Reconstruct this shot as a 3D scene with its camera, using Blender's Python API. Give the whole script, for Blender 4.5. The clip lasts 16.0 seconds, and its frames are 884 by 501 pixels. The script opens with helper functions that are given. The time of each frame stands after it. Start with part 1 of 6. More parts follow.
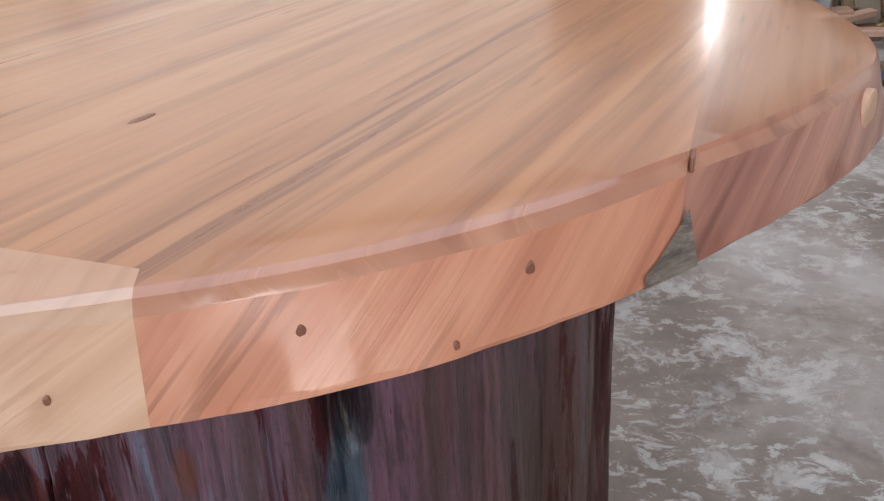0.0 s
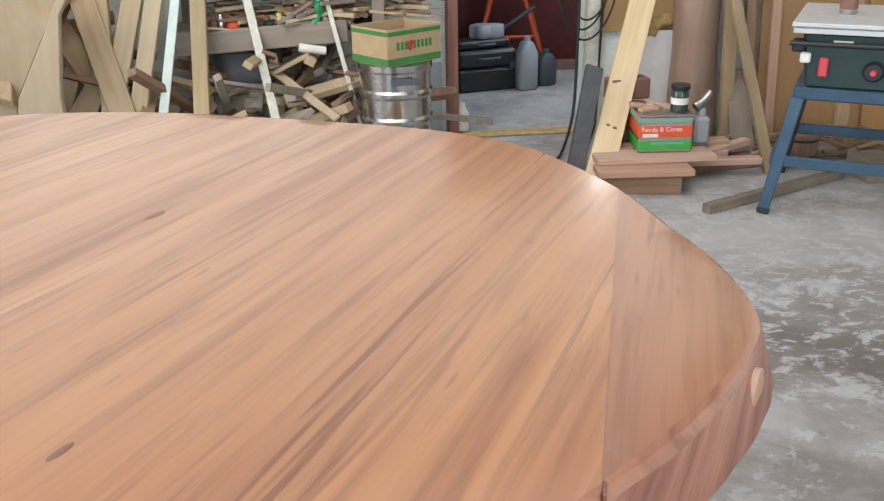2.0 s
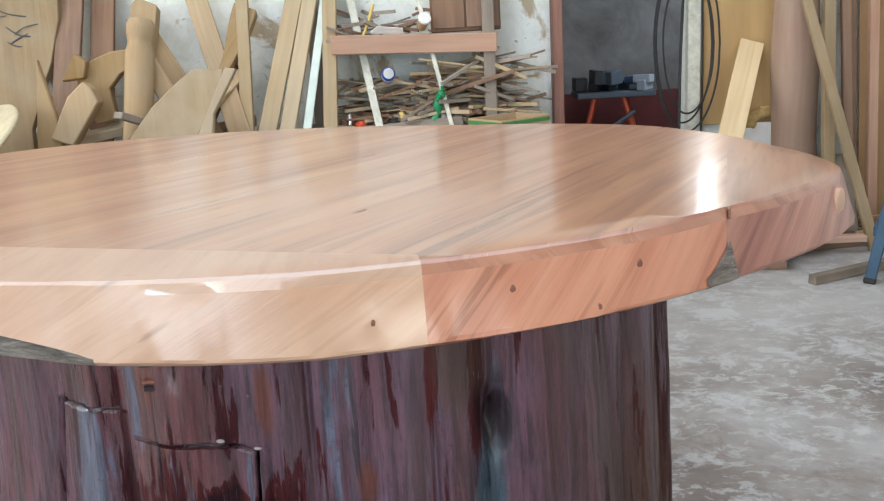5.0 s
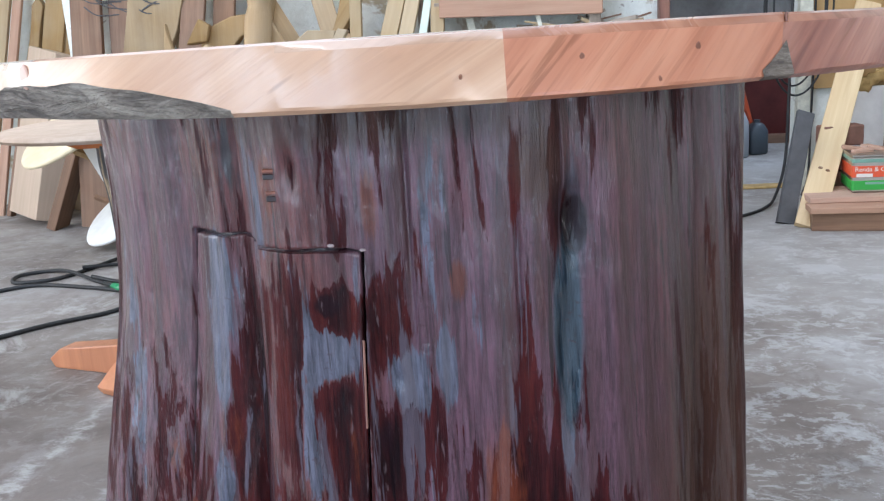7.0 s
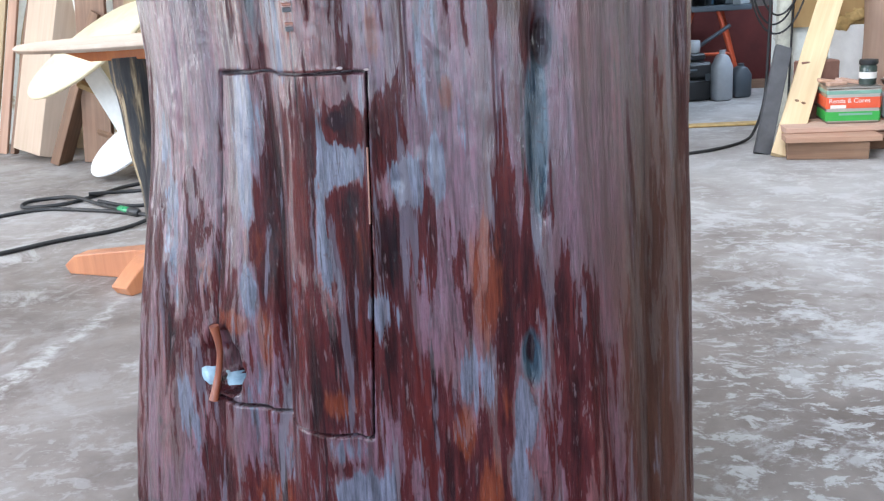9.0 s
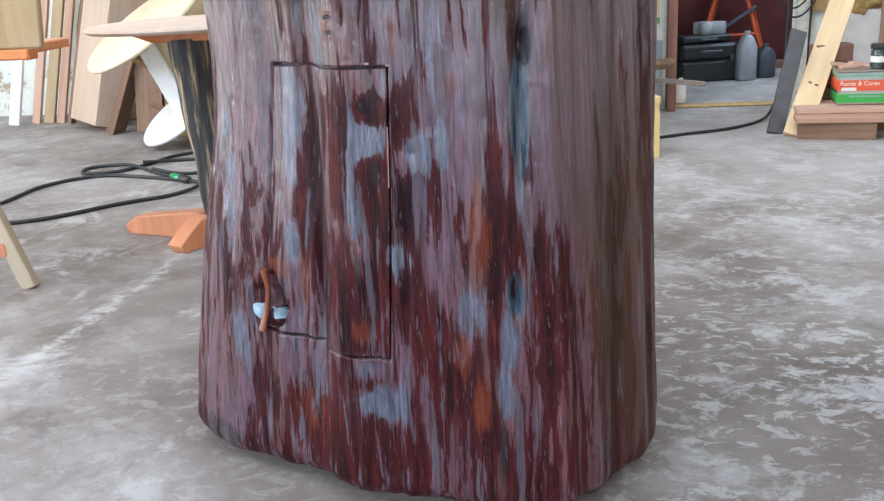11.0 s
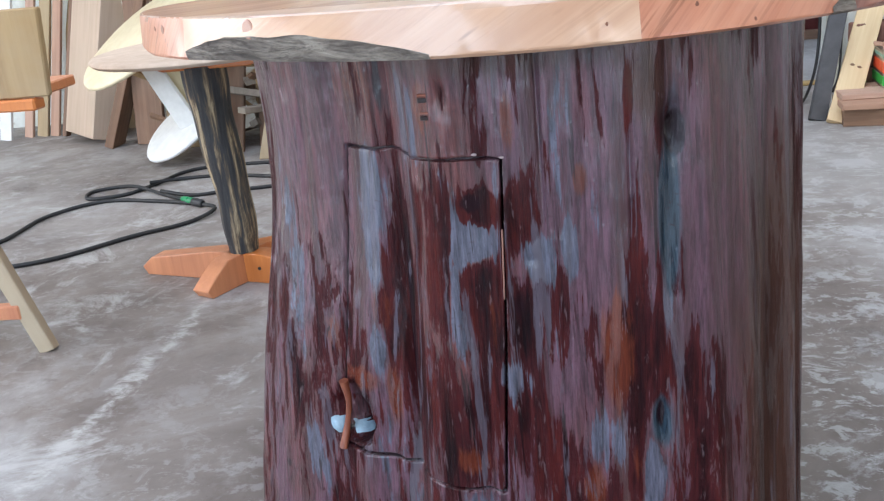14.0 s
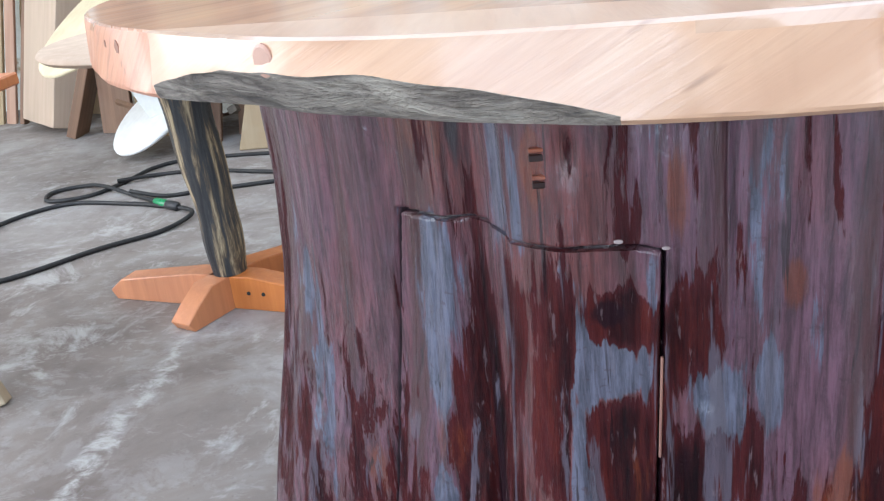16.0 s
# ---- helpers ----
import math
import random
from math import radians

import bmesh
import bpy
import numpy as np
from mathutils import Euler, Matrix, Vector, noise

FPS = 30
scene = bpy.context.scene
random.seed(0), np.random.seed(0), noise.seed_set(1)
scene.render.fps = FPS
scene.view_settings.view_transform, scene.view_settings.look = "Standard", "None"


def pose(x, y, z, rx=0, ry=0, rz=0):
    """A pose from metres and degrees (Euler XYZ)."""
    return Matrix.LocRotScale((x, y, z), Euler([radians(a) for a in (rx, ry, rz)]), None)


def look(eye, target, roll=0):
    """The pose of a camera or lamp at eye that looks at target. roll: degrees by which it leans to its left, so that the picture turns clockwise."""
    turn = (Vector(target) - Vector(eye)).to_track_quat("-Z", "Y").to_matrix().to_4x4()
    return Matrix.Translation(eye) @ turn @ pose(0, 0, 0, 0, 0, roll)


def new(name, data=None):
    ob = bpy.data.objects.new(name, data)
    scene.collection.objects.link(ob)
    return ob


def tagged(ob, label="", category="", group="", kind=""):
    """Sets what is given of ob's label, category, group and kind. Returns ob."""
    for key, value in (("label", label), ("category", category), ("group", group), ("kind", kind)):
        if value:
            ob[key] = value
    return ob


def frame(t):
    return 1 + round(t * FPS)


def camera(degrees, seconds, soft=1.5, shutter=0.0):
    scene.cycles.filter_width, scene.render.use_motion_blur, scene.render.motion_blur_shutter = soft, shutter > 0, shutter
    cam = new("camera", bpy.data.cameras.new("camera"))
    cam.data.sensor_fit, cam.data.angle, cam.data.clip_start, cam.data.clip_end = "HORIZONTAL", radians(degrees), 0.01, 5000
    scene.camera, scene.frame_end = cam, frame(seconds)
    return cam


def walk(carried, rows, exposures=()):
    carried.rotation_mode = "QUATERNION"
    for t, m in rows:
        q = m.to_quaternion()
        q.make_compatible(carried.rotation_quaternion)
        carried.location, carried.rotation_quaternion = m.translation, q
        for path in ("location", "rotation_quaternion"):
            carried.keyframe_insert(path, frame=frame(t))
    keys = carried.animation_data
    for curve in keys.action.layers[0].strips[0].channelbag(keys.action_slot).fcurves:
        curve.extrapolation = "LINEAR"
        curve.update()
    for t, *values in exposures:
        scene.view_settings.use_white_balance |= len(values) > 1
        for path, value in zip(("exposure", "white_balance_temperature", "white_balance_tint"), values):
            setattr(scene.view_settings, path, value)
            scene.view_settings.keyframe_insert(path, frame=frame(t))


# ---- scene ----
cam = camera(51.8, 16.0, soft=1.25)
PATH = [
    (0, (0.069, 0.041, 1.2), (0.054, 1.796, 0.239), -1.9),
    (0.5, (0.116, 0.048, 1.209), (0.185, 1.813, 0.272), -1.6),
    (1, (0.128, 0.029, 1.251), (0.277, 1.797, 0.328), -0.8),
    (1.5, (0.114, 0.018, 1.334), (0.301, 1.808, 0.462), 0.6),
    (2, (0.065, 0.076, 1.32), (0.271, 1.915, 0.561), -1.1),
    (2.5, (-0.007, 0.048, 1.304), (0.175, 1.91, 0.595), -2.1),
    (3, (-0.067, -0.031, 1.272), (0.116, 1.846, 0.606), -2.4),
    (3.2, (-0.085, -0.067, 1.262), (0.103, 1.814, 0.61), -2.4),
    (5.3, (-0.027, -0.262, 1.152), (-0.077, 1.681, 0.679), -3.5),
    (5.5, (-0.022, -0.279, 1.135), (-0.111, 1.663, 0.663), -3.7),
    (6, (-0.023, -0.318, 1.091), (-0.175, 1.617, 0.611), -4.1),
    (6.5, (-0.024, -0.344, 1.056), (-0.23, 1.585, 0.57), -4.4),
    (7, (-0.025, -0.382, 1.033), (-0.248, 1.545, 0.547), -3.8),
    (7.5, (-0.012, -0.451, 1.009), (-0.235, 1.484, 0.558), -3.2),
    (8, (-0.021, -0.514, 0.966), (-0.236, 1.424, 0.52), -3.1),
    (8.5, (-0.012, -0.563, 0.92), (-0.226, 1.36, 0.413), -3.4),
    (9, (-0.007, -0.619, 0.904), (-0.216, 1.289, 0.344), -3.6),
    (9.2, (0.0, -0.649, 0.908), (-0.21, 1.249, 0.315), -3.9),
    (11.3, (0.092, -0.949, 0.997), (-0.206, 0.932, 0.386), -3.1),
    (11.5, (0.099, -0.968, 1.026), (-0.201, 0.916, 0.425), -3.0),
    (12, (0.104, -1.0, 1.085), (-0.164, 0.895, 0.503), -3.1),
    (12.5, (0.073, -0.982, 1.116), (-0.139, 0.924, 0.548), -4.1),
    (13, (0.012, -0.893, 1.108), (-0.186, 1.014, 0.538), -4.6),
    (13.5, (-0.047, -0.77, 1.09), (-0.249, 1.12, 0.467), -5.2),
    (14, (-0.133, -0.633, 1.105), (-0.408, 1.229, 0.427), -6.0),
    (14.5, (-0.171, -0.556, 1.109), (-0.463, 1.291, 0.398), -5.7),
    (15, (-0.217, -0.423, 1.123), (-0.504, 1.409, 0.373), -6.2),
    (15.5, (-0.262, -0.262, 1.125), (-0.542, 1.57, 0.373), -7.1),
    (16, (-0.311, -0.176, 1.107), (-0.539, 1.663, 0.355), -6.7),
]
EXPOSURES = [(0, -0.60, 6500, 18), (0.5, -0.38, 6450, 16), (1.5, -0.34, 6400, 14), (2.5, -0.47, 6400, 10), (3.0, -0.53, 6400, 9), (5.5, -0.38, 6050, 11), (6.0, -0.36, 5800, 12), (7.0, -0.30, 5750, 12), (7.5, -0.30, 5750, 12), (8.5, 0.06, 5800, 11), (9.0, 0.22, 5800, 12),
             (11.5, -0.10, 6050, 13), (12.5, -0.15, 6000, 14), (14.5, -0.31, 5850, 12), (16.0, -0.15, 5800, 11)]
walk(cam, [(t, look(eye, target, roll)) for t, eye, target, roll in PATH], EXPOSURES)

# ---- light ----
world = bpy.data.worlds.new("daylight")
scene.world = world
world.use_nodes = True
_n = world.node_tree.nodes
_sky = _n.new("ShaderNodeTexSky")
_sky.sky_type = "NISHITA"
_sky.sun_disc = False
_sky.sun_elevation, _sky.sun_rotation = radians(42), radians(215)
world.node_tree.links.new(_sky.outputs[0], _n["Background"].inputs[0])
_n["Background"].inputs[1].default_value = 0.12


def area_lamp(name, eye, target, sx, sy, watts, colour):
    """Daylight standing in an opening."""
    d = bpy.data.lights.new(name, "AREA")
    d.shape, d.size, d.size_y, d.energy, d.color = "RECTANGLE", sx, sy, watts, colour
    ob = new(name, d)
    ob.matrix_world = look(eye, target)
    return ob


sun = bpy.data.lights.new("sun", "SUN")
sun.energy, sun.angle, sun.color = 0.6, radians(18), (1.0, 0.95, 0.88)
new("sun", sun).matrix_world = look((-3, -5, 6), (0, 0, 0))
area_lamp("gate_daylight", (-2.9, -4.15, 1.75), (-1.0, 0.5, 0.9), 2.7, 3.0, 270, (0.66, 0.84, 1.0))
area_lamp("side_daylight", (-5.35, 1.2, 1.8), (0, 1.6, 1.0), 3.6, 2.6, 250, (1.0, 0.96, 0.90))
# added fill from an unseen opening, brightens the right flank and rear corner
area_lamp("front_fill", (2.3, -4.15, 1.8), (0.6, 0.5, 0.8), 1.4, 1.4, 95, (1.0, 0.95, 0.88))
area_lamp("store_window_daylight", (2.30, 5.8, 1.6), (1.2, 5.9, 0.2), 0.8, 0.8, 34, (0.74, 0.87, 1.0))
area_lamp("rear_window_daylight", (1.49, 4.93, 1.83), (1.4, 0, 1.5), 0.13, 0.40, 4, (0.97, 0.98, 1.0))
# unseen skylight, added so that top light lifts the floor and slab top
area_lamp("assumed_skylight", (-0.85, 1.35, 3.72), (-0.85, 1.35, 0), 5.4, 5.8, 200, (0.93, 0.97, 1.0))


# ---- materials ----
class Mat:
    """A small wrapper to write node materials briefly."""

    def __init__(self, name, rough=0.6, metal=0.0, spec=0.5):
        self.m = bpy.data.materials.new(name)
        self.m.use_nodes = True
        self.t = self.m.node_tree
        self.b = self.t.nodes["Principled BSDF"]
        self.b.inputs["Roughness"].default_value = rough
        self.b.inputs["Metallic"].default_value = metal
        self.b.inputs["Specular IOR Level"].default_value = spec

    def node(self, kind, **values):
        n = self.t.nodes.new(kind)
        for k, v in values.items():
            n.inputs[k].default_value = v
        return n

    def link(self, a, b):
        self.t.links.new(a, b)

    def coords(self, scale=(1, 1, 1), rot=(0, 0, 0), shift=True):
        tc = self.node("ShaderNodeTexCoord")
        mp = self.node("ShaderNodeMapping")
        mp.inputs["Scale"].default_value = scale
        mp.inputs["Rotation"].default_value = [radians(a) for a in rot]
        self.link(tc.outputs["Object"], mp.inputs["Vector"])
        if shift:
            oi = self.node("ShaderNodeObjectInfo")
            mul = self.node("ShaderNodeMath")
            mul.operation = "MULTIPLY"
            mul.inputs[1].default_value = 37.0
            self.link(oi.outputs["Random"], mul.inputs[0])
            self.link(mul.outputs[0], mp.inputs["Location"])
        return mp.outputs["Vector"]

    def noise(self, vec, scale=5.0, detail=4.0, rough=0.55, dist=0.0):
        n = self.node("ShaderNodeTexNoise", Scale=scale, Detail=detail, Roughness=rough, Distortion=dist)
        self.link(vec, n.inputs["Vector"])
        return n.outputs["Fac"]

    def ramp(self, fac, stops):
        r = self.node("ShaderNodeValToRGB")
        els = r.color_ramp.elements
        while len(els) < len(stops):
            els.new(0.5)
        for e, (p, c) in zip(els, stops):
            e.position = p
            e.color = (*c, 1) if len(c) == 3 else c
        self.link(fac, r.inputs["Fac"])
        return r.outputs["Color"]

    def mix(self, fac, a, b, mode="MIX"):
        n = self.node("ShaderNodeMix")
        n.data_type, n.blend_type = "RGBA", mode
        if isinstance(fac, float):
            n.inputs["Factor"].default_value = fac
        else:
            self.link(fac, n.inputs["Factor"])
        for sock, v in (("A", a), ("B", b)):
            i = [s for s in n.inputs if s.name == sock and s.type == "RGBA"][0]
            if isinstance(v, tuple):
                i.default_value = (*v, 1)
            else:
                self.link(v, i)
        return [s for s in n.outputs if s.type == "RGBA"][0]

    def math(self, op, a, b=0.0, clamp=False):
        n = self.node("ShaderNodeMath")
        n.operation, n.use_clamp = op, clamp
        for i, v in enumerate((a, b)):
            if isinstance(v, (int, float)):
                n.inputs[i].default_value = v
            else:
                self.link(v, n.inputs[i])
        return n.outputs[0]

    def span(self, fac, lo, hi, a=0.0, b=1.0):
        n = self.node("ShaderNodeMapRange", **{"From Min": lo, "From Max": hi, "To Min": a, "To Max": b})
        self.link(fac, n.inputs["Value"])
        return n.outputs[0]

    def bump(self, h, strength=0.3, distance=0.01):
        n = self.node("ShaderNodeBump", Strength=strength, Distance=distance)
        self.link(h, n.inputs["Height"])
        self.link(n.outputs["Normal"], self.b.inputs["Normal"])

    def colour(self, c):
        if isinstance(c, tuple):
            self.b.inputs["Base Color"].default_value = (*c, 1)
        else:
            self.link(c, self.b.inputs["Base Color"])

    def set(self, name, v):
        if isinstance(v, (int, float)):
            self.b.inputs[name].default_value = v
        else:
            self.link(v, self.b.inputs[name])


def wood(name, light, dark, rough=0.6, grain=30.0, along=1.6, vary=0.25, dusty=0.0):
    """Sawn timber with its grain along the local Z."""
    m = Mat(name, rough)
    v = m.coords((grain, grain, along))
    g = m.noise(v, 1.0, 6, 0.6, 0.6)
    f = m.noise(m.coords((grain * 6, grain * 6, along * 5)), 1.0, 2, 0.5)
    c = m.ramp(g, [(0.30, dark), (0.52, tuple((a + b) / 2 for a, b in zip(light, dark))), (0.72, light)])
    c = m.mix(m.span(f, 0.35, 0.75, 0.0, 0.35), c, dark)
    blot = m.noise(m.coords((2.2, 2.2, 1.3)), 1.0, 3)
    c = m.mix(m.span(blot, 0.4, 0.75, 0.0, 0.35), c, tuple(min(1, x * 1.25) for x in light))
    oi = m.node("ShaderNodeObjectInfo")
    hsv = m.node("ShaderNodeHueSaturation")
    m.link(c, hsv.inputs["Color"])
    m.link(m.span(oi.outputs["Random"], 0, 1, 1 - vary, 1 + vary), hsv.inputs["Value"])
    m.link(m.span(oi.outputs["Random"], 0, 1, 1.1, 0.85), hsv.inputs["Saturation"])
    c = hsv.outputs["Color"]
    if dusty:
        d = m.noise(m.coords((6, 6, 6)), 1.0, 4)
        c = m.mix(m.span(d, 0.35, 0.7, 0.0, dusty), c, (0.42, 0.355, 0.255))
    m.colour(c)
    m.bump(m.math("ADD", g, m.math("MULTIPLY", f, 0.4)), 0.25, 0.004)
    return m.m


def plain(name, c, rough=0.5, metal=0.0, spot=0.15, scale=14.0, bump=0.08):
    """Paint, plastic or metal with a little unevenness."""
    m = Mat(name, rough, metal)
    n = m.noise(m.coords((1, 1, 1)), scale, 5, 0.6)
    m.colour(m.mix(m.span(n, 0.35, 0.75, 0.0, 1.0), c, tuple(x * (1 - spot) for x in c)))
    m.set("Roughness", m.span(n, 0.3, 0.7, max(0.02, rough - 0.08), min(1, rough + 0.1)))
    m.bump(n, bump, 0.003)
    return m.m


# main table: top, sapwood, end piece, bark, trunk
def slab_wood(name, stops, grain_angle=62, rough=0.32, lines=0.75, coat=0.4, rim=False, dark=(0.21, 0.072, 0.034)):
    m = Mat(name, rough)
    v = m.coords((1, 1, 1), shift=False)
    mp = m.node("ShaderNodeMapping")
    mp.vector_type = "TEXTURE"
    mp.inputs["Rotation"].default_value = (0, radians(-grain_angle), 0) if rim else (0, 0, radians(grain_angle))
    m.link(v, mp.inputs["Vector"])
    lean = m.node("ShaderNodeMapping")
    lean.inputs["Rotation"].default_value = (radians(90 if rim else 42), 0, 0)
    m.link(mp.outputs[0], lean.inputs["Vector"])
    mp = lean
    s = m.node("ShaderNodeMapping")
    s.inputs["Scale"].default_value = (3.0, 46, 4) if rim else (1.0, 34, 5)
    m.link(mp.outputs[0], s.inputs["Vector"])
    broad = m.noise(s.outputs[0], 1.0, 5, 0.55, 0.5)
    s2 = m.node("ShaderNodeMapping")
    s2.inputs["Scale"].default_value = (11, 210, 9) if rim else (4, 95, 14)
    m.link(mp.outputs[0], s2.inputs["Vector"])
    fine = m.noise(s2.outputs[0], 1.0, 4, 0.6, 0.3)
    big = m.noise(v, 2.6, 3, 0.5, 0.3)
    c = m.ramp(broad, stops)
    c = m.mix(m.span(big, 0.42, 0.66, 0.0, 0.55), c, stops[-1][1])
    c = m.mix(m.span(fine, 0.50, 0.76, 0.0, lines), c, tuple(x * 0.8 for x in stops[0][1]))
    s4 = m.node("ShaderNodeMapping")
    s4.inputs["Scale"].default_value = (9, 150, 8) if rim else (3.0, 105, 16)
    m.link(mp.outputs[0], s4.inputs["Vector"])
    streak = m.noise(s4.outputs[0], 1.0, 3, 0.5, 0.35)
    s5 = m.node("ShaderNodeMapping")
    s5.inputs["Scale"].default_value = (1.2, 16, 2) if rim else (0.5, 9, 2)
    m.link(mp.outputs[0], s5.inputs["Vector"])
    band = m.noise(s5.outputs[0], 1.0, 3, 0.5, 0.4)
    c = m.mix(m.span(band, 0.54, 0.68, 0.0, 0.5), c, stops[0][1])
    c = m.mix(m.span(band, 0.46, 0.34, 0.0, 0.5), c, tuple(min(1, x * 1.08) for x in stops[-1][1]))
    c = m.mix(m.math("MULTIPLY", m.span(streak, 0.57, 0.64, 0.0, lines), m.span(band, 0.46, 0.58, 0.12, 1.0)), c, dark)
    pores = m.node("ShaderNodeTexVoronoi", Scale=1.0)
    s3 = m.node("ShaderNodeMapping")
    s3.inputs["Scale"].default_value = (9, 60, 60)
    m.link(mp.outputs[0], s3.inputs["Vector"])
    m.link(s3.outputs[0], pores.inputs["Vector"])
    speck = m.math("MULTIPLY", m.span(pores.outputs["Distance"], 0.05, 0.16, 1.0, 0.0), m.span(big, 0.45, 0.6))
    c = m.mix(m.math("MULTIPLY", speck, 0.5), c, (0.10, 0.035, 0.02))
    m.colour(c)
    m.set("Roughness", m.span(broad, 0.3, 0.7, rough + 0.05, rough - 0.05))
    m.b.inputs["Coat Weight"].default_value = coat
    m.b.inputs["Coat Roughness"].default_value = 0.13
    m.bump(m.math("ADD", m.math("MULTIPLY", fine, 0.5), m.math("MULTIPLY", broad, 0.5)), 0.35 if rim else 0.10, 0.003)
    return m.m


M_TOP = slab_wood("varnished_slab", [(0.28, (0.27, 0.096, 0.037)), (0.42, (0.385, 0.150, 0.058)), (0.58, (0.475, 0.206, 0.082)), (0.75, (0.525, 0.250, 0.105))], lines=0.75, coat=0.46, dark=(0.20, 0.062, 0.024))
M_RIM = slab_wood("varnished_rim", [(0.26, (0.38, 0.135, 0.072)), (0.42, (0.48, 0.185, 0.102)), (0.60, (0.55, 0.238, 0.138)), (0.80, (0.60, 0.29, 0.175))], 50, 0.34, 0.5, 0.22, True)
M_ENDRIM = slab_wood("varnished_end_rim", [(0.28, (0.19, 0.066, 0.045)), (0.44, (0.31, 0.120, 0.082)), (0.60, (0.42, 0.185, 0.125)), (0.80, (0.49, 0.24, 0.165))], 48, 0.34, 0.5, 0.22, True)
M_EDGE = slab_wood("polished_chamfer", [(0.28, (0.30, 0.11, 0.065)), (0.42, (0.40, 0.17, 0.10)), (0.58, (0.49, 0.23, 0.14)), (0.75, (0.55, 0.29, 0.18))], 62, 0.28, 0.6, 0.6)
M_EDGE.node_tree.nodes["Principled BSDF"].inputs["Coat IOR"].default_value = 1.65
M_END = slab_wood("varnished_end_piece", [(0.28, (0.24, 0.088, 0.042)), (0.42, (0.33, 0.135, 0.066)), (0.58, (0.41, 0.185, 0.092)), (0.75, (0.455, 0.225, 0.118))], 70, 0.32, 0.6, 0.38)
M_SAP = slab_wood("varnished_sapwood", [(0.22, (0.47, 0.255, 0.150)), (0.45, (0.55, 0.32, 0.195)), (0.62, (0.60, 0.37, 0.235)), (0.85, (0.64, 0.42, 0.285))], 30, 0.36, 0.28, 0.2, True, (0.40, 0.22, 0.13))
M_SAPEDGE = slab_wood("sapwood_chamfer", [(0.22, (0.50, 0.30, 0.19)), (0.45, (0.58, 0.36, 0.24)), (0.62, (0.62, 0.41, 0.28)), (0.85, (0.66, 0.46, 0.33))], 30, 0.22, 0.2, 1.0, True, (0.40, 0.22, 0.13))
M_SAPEDGE.node_tree.nodes["Principled BSDF"].inputs["Coat IOR"].default_value = 1.9
M_PLUG = plain("pale_plug", (0.60, 0.36, 0.24), 0.35)
M_PLUGBROWN = plain("brownish_plug", (0.47, 0.26, 0.185), 0.38)
M_PALEKNOT = plain("brown_knot", (0.26, 0.105, 0.055), 0.35, 0, 0.3, 120)
M_KNOT = plain("dark_knot", (0.27, 0.105, 0.062), 0.4, 0, 0.4)

_m = Mat("grey_bark", 0.85)
_v = _m.coords((9, 9, 60), (0, 8, 0), shift=False)
_g = _m.noise(_v, 1.0, 7, 0.7, 0.8)
_f = _m.noise(_m.coords((40, 40, 130), shift=False), 1.0, 4, 0.65)
_m.colour(_m.mix(_m.span(_f, 0.5, 0.7, 0.0, 0.6), _m.ramp(_g, [(0.32, (0.040, 0.032, 0.026)), (0.44, (0.17, 0.138, 0.112)), (0.54, (0.32, 0.27, 0.22)), (0.68, (0.50, 0.43, 0.35))]), (0.075, 0.055, 0.045)))
_m.bump(_m.math("ADD", _g, _m.math("MULTIPLY", _f, 0.5)), 1.0, 0.012)
M_BARK = _m.m


